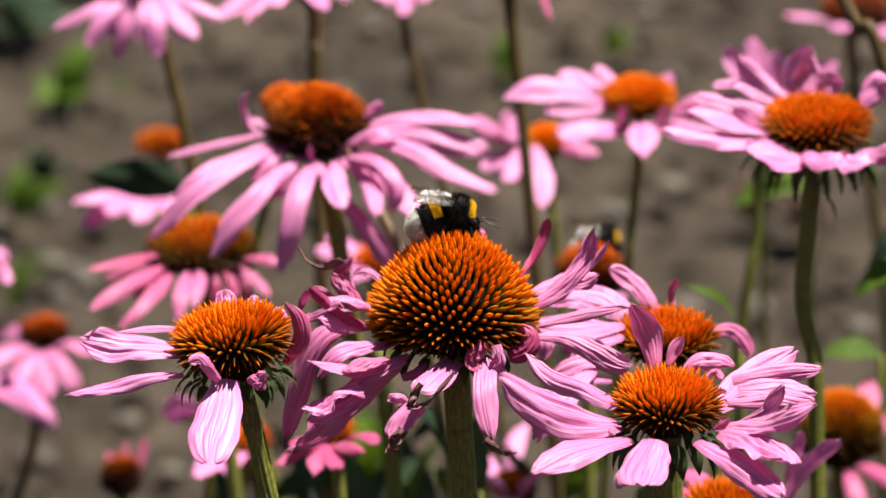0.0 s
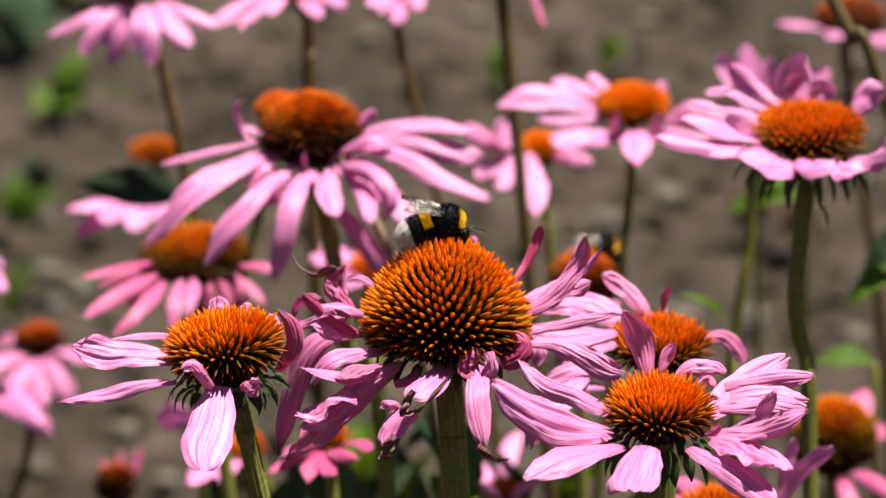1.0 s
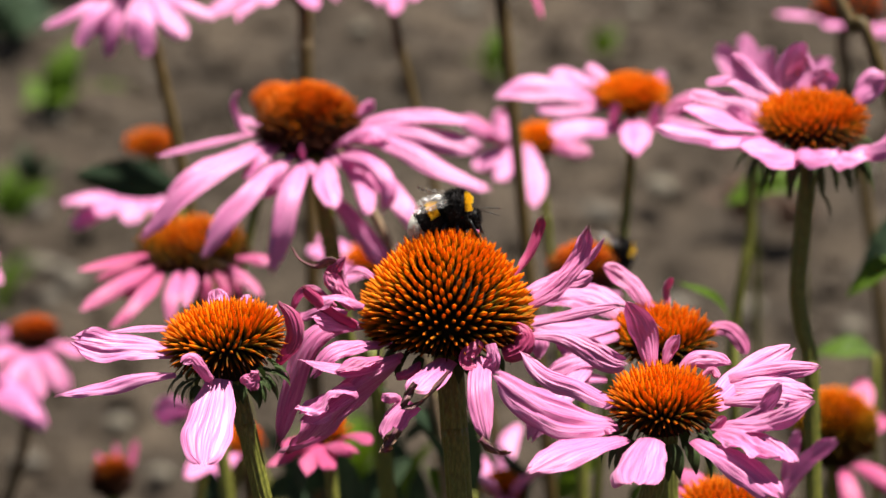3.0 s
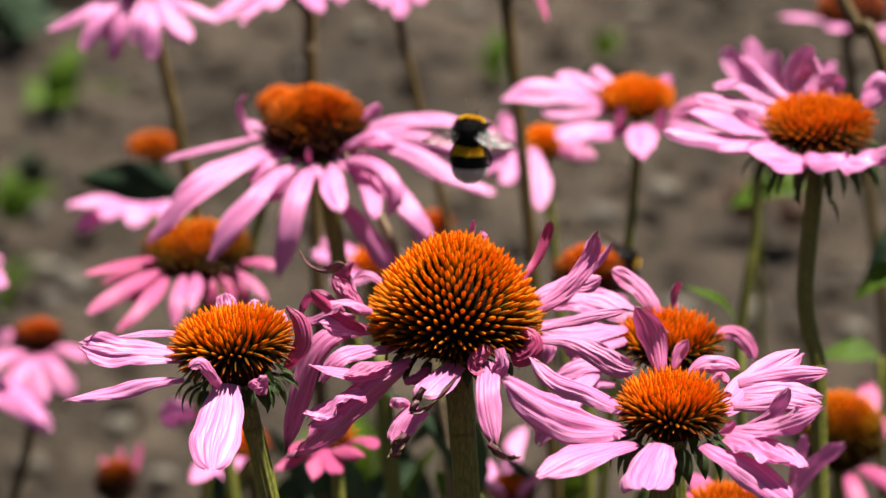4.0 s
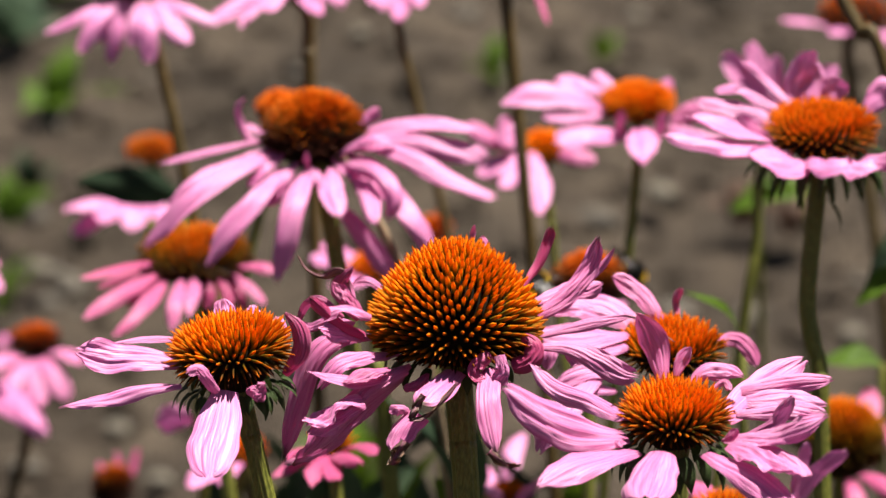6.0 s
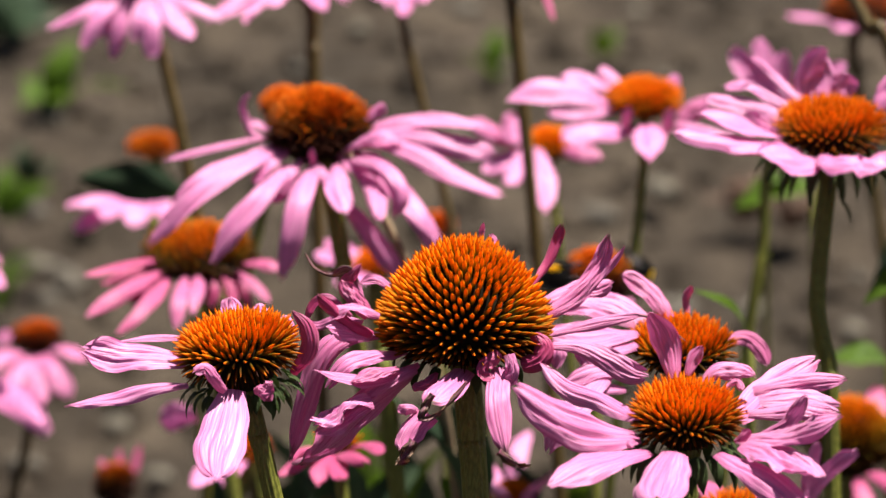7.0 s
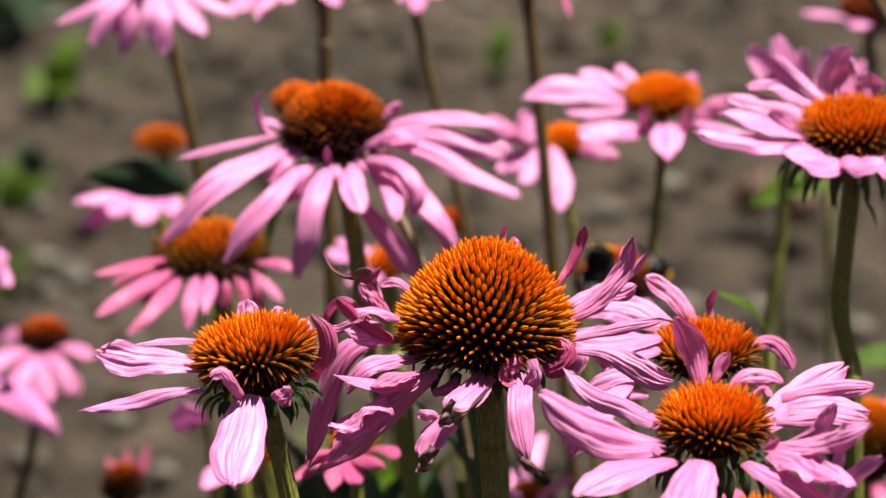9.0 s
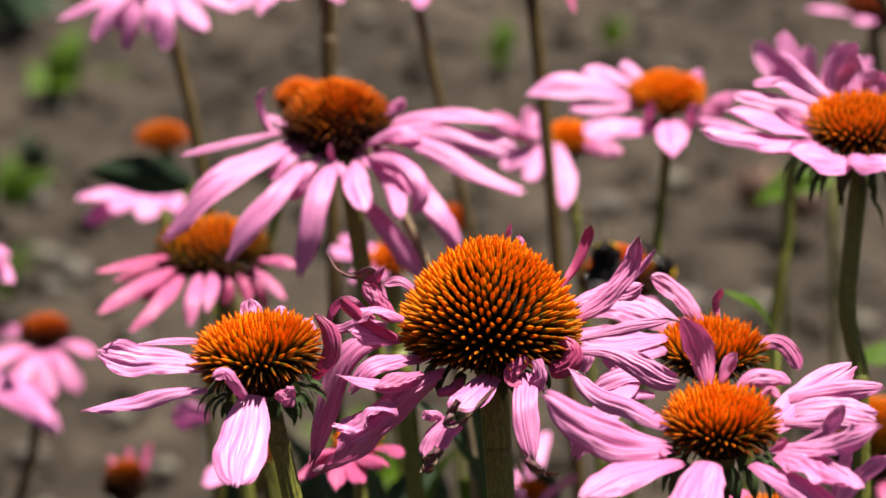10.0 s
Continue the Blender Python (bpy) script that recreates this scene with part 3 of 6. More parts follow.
def weed(x, y, size, count, seed, label="low green weed growing out of the soil", mat=None):
    rng = np.random.default_rng(seed + 900)
    root = new("weed")
    root.location = (x, y, 0)
    tagged(root, label, "weed", "weeds on the soil")
    for k in range(count):
        an, el = rng.uniform(0, 6.283), rng.uniform(0.15, 1.1)
        ln = size * rng.uniform(0.55, 1.0)
        tip = (ln * math.cos(an) * math.cos(el), ln * math.sin(an) * math.cos(el), 0.01 + ln * math.sin(el))
        part("leaf", leaf_mesh("leaf", (0, 0, 0.0), tip, ln * rng.uniform(0.35, 0.6), 0.15, rng.uniform(-30, 30), rng, mat or M_LEAF, 9, 5), root)


def stone(x, y, r, seed):
    rng = np.random.default_rng(seed + 300)
    bm = bmesh.new()
    bmesh.ops.create_icosphere(bm, subdivisions=3, radius=1.0)
    stretch = Vector((rng.uniform(0.8, 1.3), rng.uniform(0.8, 1.2), rng.uniform(0.5, 0.75)))
    for v in bm.verts:
        v.co *= 1 + 0.22 * noise.noise(v.co * 1.3 + Vector((seed * 7.1, 0, 0)))
        v.co = Vector((v.co.x * stretch.x, v.co.y * stretch.y, v.co.z * stretch.z)) * r
    me = bpy.data.meshes.new("stone")
    bm.to_mesh(me)
    bm.free()
    me.materials.append(M_PALE)
    me.polygons.foreach_set("use_smooth", [True] * len(me.polygons))
    ob = new("stone", me)
    ob.location = (x, y, 0.2 * r)
    tagged(ob, "pale rounded stone lying on the dry soil", "stone", "pale stones on the soil")


# ---- ground ----
def axis(lo, hi, step, far):
    mid = np.arange(lo, hi + step / 2, step)
    out = np.cumsum(step * 1.5 ** np.arange(1, 24))
    out = out[out < far]
    return np.concatenate([lo - out[::-1], mid, hi + out])


def build_ground():
    xs, ys = axis(-0.9, 0.9, 0.02, 400), axis(1.2, 5.4, 0.025, 400)
    verts = []
    for y in ys:
        for x in xs:
            fade = 1.0 / (1.0 + 0.02 * (x * x + (y - 3) ** 2))
            z = fade * (0.020 * noise.noise((x * 3.1, y * 3.1, 1.0)) + 0.014 * noise.noise((x * 11, y * 11, 4.0)) + 0.008 * noise.noise((x * 29, y * 29, 9.0)))
            verts.append((x, y, z - 0.012))
    ob = mesh_object("ground", verts, grid_faces(len(ys), len(xs)), M_SOIL)
    tagged(ob, "dry grey-brown garden soil with clods", "soil", kind="structure")


def build_clods():
    rng = np.random.default_rng(77)
    base = [(1, 0, 0), (-1, 0, 0), (0, 1, 0), (0, -1, 0), (0, 0, 1), (0, 0, -1)]
    tri = [(0, 2, 4), (2, 1, 4), (1, 3, 4), (3, 0, 4), (2, 0, 5), (1, 2, 5), (3, 1, 5), (0, 3, 5)]
    bm = bmesh.new()
    vs = [bm.verts.new(p) for p in base]
    for t in tri:
        bm.faces.new([vs[i] for i in t])
    bmesh.ops.subdivide_edges(bm, edges=bm.edges[:], cuts=1, use_grid_fill=True)
    shape = np.array([v.co.normalized()[:] for v in bm.verts])
    fs = [tuple(v.index for v in fc.verts) for fc in bm.faces]
    bm.free()
    for name, count, lo, hi, mat, label, seed in (("soil_clods", 2200, 0.004, 0.017, M_SOIL, "loose crumbs and clods of dry soil", 1), ("pebbles", 170, 0.008, 0.02, M_STONE, "small pale pebbles on the soil", 2)):
        V, Q = [], []
        for k in range(count):
            x, y = rng.uniform(-0.75, 0.75), rng.uniform(1.5, 5.2)
            r = lo + (hi - lo) * rng.uniform(0, 1) ** 2.2
            p = shape * (1 + rng.normal(0, 0.13, (len(shape), 1))) * np.array([r * rng.uniform(0.7, 1.3), r * rng.uniform(0.7, 1.3), r * rng.uniform(0.5, 0.9)])
            z0 = 0.020 * noise.noise((x * 3.1, y * 3.1, 1.0)) + 0.014 * noise.noise((x * 11, y * 11, 4.0)) - 0.012
            Q += [tuple(len(V) + i for i in fc) for fc in fs]
            V += [tuple(c) for c in p + np.array([x, y, z0 + 0.25 * r])]
        tagged(mesh_object(name, V, Q, mat), label, "soil" if seed == 1 else "stones", kind="stuff")


build_ground()
build_clods()

# ---- flowers ----

# tall dome in the middle
f = flower(FADED, (0.0004, 0.0182, 0.9914), 19.6, 21.2, tilt=(0, 0), flat=0.4, up=0.5, count=860, spine=5.0, tone=0.85, taper=0.17, age_shade=0.26, ripe=0.84, dusk=0.14, seed=3)
stem(f, [(0.0001, 0.0182, 0.9863), (0.0013, 0.0111, 0.9762), (0.0022, 0.0068, 0.9642), (0.0030, 0.0032, 0.9544), (0.0123, -0.0405, 0.8144), (0.0232, -0.0914, 0.3665), (0.0240, -0.0951, -0.0200)], 2.99)
bracts(f, 30, 12.0, 1.15)
blade(f, [(-21.7, 0, 1.7), (-23.5, 4, 7.5), (-25.8, 4, 11.3), (-29.6, 5, 9.8), (-33.1, 4, 11.6), (-35.5, 4, 15.4)], 2.9, 20, cup=0.7, dry=0.3, peak=0.5, crumple=3.5)
blade(f, [(-20.6, 2, 0.3), (-24, 3, 4.2), (-26.3, 4, 7.5), (-24.8, 3, 10.3), (-22.7, 3, 13)], 3.8, 10, cup=0.7, crumple=2, age_shade=0.8, tip=0.5)
blade(f, [(-20.9, -3, 2.8), (-24.7, -2, 7.4), (-27.5, 0, 10.1)], 4.9, 20, cup=0.6, age_shade=0.7, crumple=2.4, foot=0.6)
blade(f, [(-18.6, -6, 4.2), (-22.6, -7, 6.2), (-26.1, -8, 6.9), (-29.6, -9, 4.6)], 4.5, 60, cup=0.4, crumple=2)
blade(f, [(-21.1, -6, -1.2), (-26.1, -9, 2), (-30.3, -11, 3.2)], 4.8, 55, cup=0.4, crumple=1.8, age_shade=0.2)
blade(f, [(-15, 9, 3.7), (-19.4, 10, 6.7), (-23.4, 10, 5.9)], 2.6, 35, cup=0.3)
blade(f, [(-20.1, -6, -0.1), (-25.5, -8, 3.6), (-29.2, -9, 7.4), (-32.2, -10, 10.6)], 4.1, 30, cup=0.8, age_shade=1.1, dry=0.96, peak=0.7, foot=0.7)
blade(f, [(-25, -2, 2.4), (-29.8, -1, 6.1), (-33.2, 0, 4.7), (-35.3, 2, -0.5)], 2.6, -10, cup=0.5, age_shade=0.6)
blade(f, [(-22.5, 2, -0.5), (-28.3, 5, -0.8), (-32.9, 7, -3.2), (-36.4, 8, -1.9)], 2.7, 45, cup=0.3)
blade(f, [(-17.2, 3, -3.6), (-25.2, -3, -1.3), (-31, -7, -4.6), (-35.1, -10, -15.9), (-38.8, -11, -28.9)], 6.4, (80, -35), cup=0.4, crumple=2.0, dry=0.965, age_shade=0.3)
blade(f, [(-12.9, -4, -5), (-20.4, -12.5, -2.4), (-25.9, -17.6, -2.7), (-30.3, -19.3, -8.1)], 5.3, (80, 10), cup=0.4, crumple=1.5, age_shade=0.15)
blade(f, [(-12, -11, -6.3), (-19.7, -18.6, -5.4), (-26.5, -22.4, -3.6), (-33.1, -24.3, -1.5)], 5.9, 75, cup=0.25, tip=0.6, crumple=1.3)
blade(f, [(-9.5, -10, -7.1), (-19.2, -15, -12), (-25.4, -18, -17), (-31.1, -19, -23.1), (-37.7, -19, -26.4)], 9.0, -40, cup=0.35, crumple=2.0, dry=0.965, age_shade=0.4)
blade(f, [(-10.7, -14, -5.1), (-17.2, -19, -6.9), (-22.2, -22, -10)], 4.3, 10, cup=0.5, crumple=1.6, age_shade=0.45, foot=0.7)
blade(f, [(-20.9, -22, -8.4), (-25.4, -25, -8.2), (-30, -27, -11.1), (-33.6, -28, -12.3)], 7.6, 85, cup=0.4, crumple=3.2, age_shade=0.1, foot=0.8)
blade(f, [(-20.9, -23, -9.6), (-25.8, -26, -11.6), (-30, -28, -13.4), (-32.5, -29, -14.6)], 5.0, 70, cup=0.4, crumple=3.2, foot=0.8)
blade(f, [(-14.7, -16, -4), (-19.6, -21, -2.7), (-24.8, -24, -4.6)], 4.7, 70, cup=0.5, crumple=1.6, age_shade=0.5)
blade(f, [(0.1, -15, -5), (-4.7, -27, -5), (-8.6, -33, -6.9)], 7.6, 65, cup=0.2, crumple=1.2, dry=0.93, foot=0.7)
blade(f, [(0.5, -32, -1.2), (-3.4, -35, -5), (-7.1, -37, -7.4), (-10.6, -38, -7.5)], 2.6, -20, cup=0.4, crumple=2, dry=0.0, foot=0.5)
blade(f, [(-6.9, -36, -2.5), (-8.8, -37, -5.2), (-9.8, -38, -7.7)], 3.4, 10, cup=0.6, crumple=2, dry=0.0, foot=0.7)
blade(f, [(-8.2, -24, -11.6), (-11.4, -27, -14.4), (-14.1, -30, -18.5)], 7.2, 70, cup=0.3, crumple=0.7, dry=0.95, foot=0.9, peak=0.4)
blade(f, [(-11.1, -34, -13.9), (-12.6, -35, -16.4), (-14.3, -35, -19.6)], 4.8, 20, cup=0.5, crumple=2.5, dry=0.0, foot=0.8)
blade(f, [(-10.3, -23, -11.7), (-12.8, -24, -10.5), (-14.7, -24, -11.3)], 3.4, 20, cup=0.5, crumple=2, age_shade=0.2, foot=0.7)
blade(f, [(8.1, -17, -3.7), (7, -26.5, -6.6), (7.7, -32.2, -11.6), (8.9, -36, -16.8)], 5.7, (75, 60), cup=0.15, crumple=1.0, dry=0.93, peak=0.5, foot=0.75)
blade(f, [(7.3, -42, -13), (9.3, -42, -15.1), (11.5, -42, -16.4), (14.2, -41, -16.6)], 3.3, 30, cup=0.6, crumple=2.5, dry=0.0, peak=0.3, tip=0.7, foot=0.9)
blade(f, [(7.3, -17, 0.1), (5.1, -19, -1.5), (4.3, -20, -3.2), (6.8, -20, -4.9)], 4.6, 30, cup=0.5, age_shade=1, crumple=2.5, foot=0.8)
blade(f, [(9.5, -19, 0.1), (10.3, -21, -2.8), (8.3, -21, -6.7)], 3.8, 30, cup=0.4, age_shade=0.15, crumple=2.2, foot=0.7)
blade(f, [(12.3, -13, -4.6), (16, -13, -3.1), (17.3, -12, 0), (14.2, -10, 1.1)], 5.6, 20, cup=0.6, age_shade=1.1, crumple=2, foot=0.8, peak=0.5)
blade(f, [(15.8, 8, 5.9), (18.6, 12, 9.1), (20.7, 15, 13.7), (22, 16, 18)], 4.1, (-35, 10), cup=0.7, age_shade=1.1, dry=0.97, peak=0.7, foot=0.6)
blade(f, [(18.3, 4, 0.9), (25.7, 8, 4.8), (30.7, 12, 10.2), (32.5, 14, 16.4)], 5.2, (35, 15), cup=0.5, dry=0.95, crumple=2.4, foot=0.8)
blade(f, [(27.3, 9, 4.6), (32.5, 12, 8.9), (36, 13, 13.6)], 2.3, 30, cup=0.5, crumple=1.6, tip=0.6)
blade(f, [(18.4, 10, 1.9), (24.9, 14, 3.1), (30.1, 16, 2.9), (33.7, 17, 3.6)], 5.3, 50, cup=0.3, crumple=1.4)
blade(f, [(17.5, -1, -2.6), (25.8, 1, -1), (32.9, 3, -0.1), (38.9, 4, 0.3), (40.6, 4, 0.2)], 3.3, (50, 35), cup=0.35, tip=0.7, dry=0.95)
blade(f, [(38.9, 4, 0.6), (43, 2, 0), (46.2, 0, -1.7), (49.4, -2, -3.7)], 1.7, 20, cup=0.7, dry=0.02, tip=0.8)
blade(f, [(17.4, -6, -2.6), (25.1, -5, -3.3), (32, -7, -5.6), (37, -9, -8), (40.7, -10, -8.4)], 5.7, (55, 25), cup=0.35, crumple=1.4, peak=0.66)
blade(f, [(3.8, 16, 13.4), (4, 17, 15.5), (4.4, 17, 17.7)], 1.7, 0, cup=0.6, tip=0.8, age_shade=0.3)
blade(f, [(6.6, 15, 12.6), (6.6, 16, 13.9), (5.6, 16, 15)], 2.1, 40, cup=0.3)
blade(f, [(-6, -14, -6.2), (-8.5, -17, -7.7), (-11.6, -18, -8)], 3.5, 30, cup=0.6, age_shade=0.9, crumple=2)

# low dome beside it
f = flower(FEW, (-0.0489, -0.0024, 0.9933), 14.0, 9.1, tilt=(-4, -7), flat=1.2, up=0.8, count=460, spine=5.6, tone=0.82, taper=0.08, age_shade=0.0, ripe=0.86, dusk=0.05, seed=4)
stem(f, [(-0.0489, -0.0024, 0.9884), (-0.0465, -0.0061, 0.9831), (-0.0440, -0.0096, 0.9738), (-0.0408, -0.0139, 0.9618), (-0.0082, -0.0576, 0.8218), (0.0298, -0.1085, 0.3698), (0.0325, -0.1122, -0.0200)], 2.12)
bracts(f, 46, 8.9, 1.05)
blade(f, [(-11.2, 0, -2.7), (-18.5, -1, -1.2), (-26.2, -2, -0.8), (-33.7, -3, 1.2)], 8.6, (55, 35), cup=0.2, crumple=1.2, peak=0.62)
blade(f, [(-10, 7, -0.1), (-19, 6, 0.3), (-27.2, 5, -0.4)], 2.2, 55, cup=0.3, tip=0.5)
blade(f, [(-10.5, -7, -5.4), (-18.1, -9, -5.1), (-27, -10, -7.2), (-37.3, -11, -9)], 5.3, 70, cup=0.45, dry=0.975, tip=0.6, crumple=1.3)
blade(f, [(-0.7, -12, -4.6), (-1.7, -22, -7.8), (-3, -32, -10.9), (-3.1, -39.5, -13.7)], 11.2, 60, cup=0.12, crumple=0.5, peak=0.6, foot=0.5, tip=0.12)
blade(f, [(-1.7, -15, -3.4), (-4, -17, 0.3), (-6.4, -17, 2.7), (-8.6, -18, 1.5)], 5.0, 40, cup=0.6, age_shade=0.35, crumple=1.5, foot=0.6)
blade(f, [(3.9, -14, -4.1), (6.1, -16, -2.8), (8.3, -16, -1.4)], 4.5, 30, cup=0.6, age_shade=0.6, crumple=2.8, foot=0.6)
blade(f, [(5.6, -15, -3.4), (7.1, -16, -4.3), (6.9, -16, -5.9)], 3.0, 10, cup=0.6, age_shade=0.6, crumple=2.5, foot=0.7)
blade(f, [(12, -2, -5.2), (15.6, -3, 0.6), (14.9, -2, 5.8), (11.9, 0, 9)], 5.2, (-30, 0), cup=0.6, age_shade=0.95, tip=0.4)
blade(f, [(11.5, 4, 1), (10.6, 6, 4), (9.6, 7, 5.2)], 2.8, 10, cup=0.3)
blade(f, [(-1.4, 13, 0.9), (-2.1, 16, 3.4), (-2.4, 18, 5.4)], 5.1, 30, cup=0.3)
blade(f, [(4.3, 13, 1.6), (4, 16, 3.8), (3.7, 17, 4.1)], 4.3, 30, cup=0.3)

# open flower in front
f = flower(PINK, (0.0462, -0.0420, 0.9935), 12.2, 8.9, tilt=(0, 0), flat=0.85, up=1.2, count=430, spine=5.4, tone=0.82, taper=0.08, age_shade=0.2, ripe=0.86, dusk=0.14, seed=5)
stem(f, [(0.0462, -0.0420, 0.9886), (0.0460, -0.0456, 0.9836), (0.0438, -0.0481, 0.9766), (0.0067, -0.0918, 0.8366), (-0.0365, -0.1427, 0.3765), (-0.0396, -0.1464, -0.0200)], 2.39)
bracts(f, 30, 7.6, 1.5)
blade(f, [(-10.2, -5, -1.8), (-18.6, -12.1, 2.4), (-27.6, -16.7, 7.6), (-36.4, -16.7, 14.2)], 10.6, (59, 44), cup=0.28, crumple=1.1, peak=0.5, foot=0.45)
blade(f, [(-13.1, -8, -1.1), (-19.7, -11, 1.4), (-25.1, -12, 3.4), (-29.2, -12, 5.3)], 4.4, 20, cup=0.3)
blade(f, [(-9.6, 0, -0.5), (-16.6, 11.8, -0.5), (-24.3, 17.7, 0.4), (-29.9, 23.6, 3.3)], 6.5, 65, cup=0.35, tip=0.5, crumple=1.3)
blade(f, [(-8.4, -9, -3.5), (-17.8, -23, 0.6), (-24.4, -30, 0.6), (-29.7, -35.3, -0.7)], 8.7, 75, cup=0.2, crumple=1.1, tip=0.3)
blade(f, [(-3, -13, -2.1), (-5.6, -25.6, -1.1), (-7.7, -38.2, -1.7)], 11.3, 70, cup=0.2, crumple=0.8, peak=0.66, foot=0.5)
blade(f, [(6.3, -11, -3.2), (12.4, -24.8, -0.9), (17.8, -34, -1.6), (22.1, -43.2, -2.3)], 8.1, 70, cup=0.3, crumple=1.1)
blade(f, [(11.6, -12, -0.5), (18.1, -25.9, 2.8), (23.9, -36.8, 2.6)], 10.7, 60, cup=0.2, crumple=1.8, peak=0.75)
blade(f, [(10.9, -4, -2.8), (17.6, -16.7, 3.3), (23.8, -25.2, 8.5), (29.9, -25.2, 11)], 7.7, 50, cup=0.25, crumple=1.5)
blade(f, [(15.2, -2, -2.7), (20.6, -5, 1.5), (23.2, -6, 5.3), (24.5, -6, 7.8)], 3.7, (50, 0), cup=0.4, crumple=1.6)
blade(f, [(10.8, 4, -1.9), (17.5, 14.8, -0.9), (24.4, 25.6, -0.2), (30.6, 31, 1.3)], 9.2, (40, 45), cup=0.22, crumple=1.3, peak=0.6)
blade(f, [(14.5, 8, 2.9), (25.7, 12, 3.1), (34.8, 14, 3.3)], 5.1, 20, cup=0.3)
blade(f, [(15.5, 5, 2), (25.3, 7, 2), (32.8, 7, -0.1)], 6.2, 50, cup=0.2, crumple=1.6)
blade(f, [(13.1, 3, -0.2), (23.8, 3, 0.8), (32.5, 3, 0)], 5.0, 45, cup=0.3, crumple=1.3)
blade(f, [(3.3, 9, 3), (6.8, 11, 6.6), (12.3, 12, 6.5), (15.5, 12, 4.7)], 5.3, (40, 60), cup=0.6, crumple=1.4)
blade(f, [(7.8, 6, 3.7), (10.9, 8, 5.2), (12.2, 6, 3.7)], 2.3, 20, cup=0.8, age_shade=0.6, crumple=2)
blade(f, [(-2.1, 9, 5.4), (-2.9, 12, 9.8), (-4.9, 13, 14.5), (-7.6, 13, 18.8)], 6.3, 5, cup=0.35, tip=0.7, age_shade=0.4)
blade(f, [(0.8, 9, 5.9), (2.1, 11, 9), (4, 12, 11.4)], 3.9, 10, cup=0.5, tip=0.5, age_shade=0.5)
blade(f, [(9.4, -9, -1.5), (11, -10, 0), (12.8, -10, 1.5)], 2.7, 20, cup=0.8, age_shade=0.6)
blade(f, [(-14.9, -8, -2.4), (-12.6, -10, -1.3), (-11.4, -11, -2.1)], 2.0, 40, cup=0.6, age_shade=0.3)

# flower behind it
f = flower(PINK, (0.0523, 0.0756, 0.9630), 13.3, 7.2, tilt=(0, 0), up=1.8, count=380, spine=5.2, tone=0.75, taper=0.08, age_shade=0.22, ripe=0.86, dusk=0.05, seed=6)
stem(f, [(0.0523, 0.0756, 0.9591), (0.0532, 0.0706, 0.9492), (0.0539, 0.0631, 0.9285), (0.0579, 0.0194, 0.7885), (0.0625, -0.0316, 0.3548), (0.0628, -0.0352, -0.0200)], 2.31)
blade(f, [(-10.8, -2, 5), (-17.8, -8, 6.8), (-25.3, -12, 7.8), (-32.7, -14, 9.4)], 8.3, 62, cup=0.25)
blade(f, [(-10.5, 4, 4.7), (-17.3, 6, 7.8), (-24.1, 6, 8.9), (-28.9, 5, 7)], 8.0, (50, 60), cup=0.25, crumple=1.3)
blade(f, [(-7.7, 6, 4.6), (-14.4, 9, 7.8), (-19.8, 11, 8.5), (-23.9, 12, 8.1)], 6.6, 55, cup=0.25)
blade(f, [(-2.4, 8, 4.4), (-6.4, 12, 9), (-10.5, 14, 11.7), (-13.9, 14, 13.5)], 5.6, (5, 30), cup=0.35, crumple=1.5, age_shade=0.35)
blade(f, [(2.1, 11, 3.2), (1.7, 14, 7), (3, 14, 10.6)], 3.3, (-20, 30), cup=0.7, age_shade=0.7, crumple=1.5)
blade(f, [(10.4, 6, -0.4), (15.8, 9, -0.7), (19.2, 8, -3.3), (20.9, 6, -6.9)], 4.7, (30, 5), cup=0.35, age_shade=0.55)
blade(f, [(-12.5, -14, 0), (-20.7, -18, 1.5), (-28.1, -20, -0.8)], 4.7, (50, 30), cup=0.3, age_shade=0.1)
blade(f, [(-13.9, -16, -3.9), (-20.8, -20, -1.4), (-26.1, -22, -2.3)], 5.0, 50, cup=0.3, age_shade=0.1)
blade(f, [(-10.9, -6, 3.4), (-17.9, -12, 4.3), (-24.7, -16, 1.6)], 5.6, 40, cup=0.3, age_shade=0.1)
blade(f, [(-18, -16, 0.1), (-25, -29.5, -1.6), (-30.1, -34.9, -6.5), (-32.8, -36.3, -11.9)], 7.6, 50, cup=0.3, crumple=1.5, age_shade=0.1)
blade(f, [(-28.6, -10, 7.8), (-29.8, -16, 5.9), (-30.3, -18, 1.7)], 4.8, 20, cup=0.3)
blade(f, [(-24.5, -8, 5.6), (-23.3, -14, 3.7), (-22, -16, 0.9)], 4.8, 10, cup=0.3, age_shade=0.2)

# low flower under it
# The strong aged tint stands in for shade on the petals.
f = flower(PINK, (0.0706, 0.1214, 0.8986), 12.1, 6.3, tilt=(0, 0), up=0.7, count=200, spine=5.0, tone=0.5, taper=0.08, age_shade=0.8, ripe=0.86, dusk=0.05, seed=7)
stem(f, [(0.0706, 0.1214, 0.8951), (0.0706, 0.1171, 0.8866), (0.0706, 0.0691, 0.7466), (0.0706, 0.0131, 0.3360), (0.0706, 0.0091, -0.0200)], 2.46)
blade(f, [(15.8, 0, 2.4), (21.7, 4, 9.3), (30.3, 8, 15.8)], 7.6, -35, cup=0.3, age_shade=0.1)
blade(f, [(16.4, 4, 5.1), (18.3, 6, 12.2), (20.1, 8, 18.4)], 3.9, -35, cup=0.3, age_shade=0.1)
petal(f, 119, 119, -4, 24.9, 6.5, 0.1, -12, 0.2, 1.2)
petal(f, 108, 108, 5, 25.4, 6.5, 0.1, -7, 0.2, 1.2)
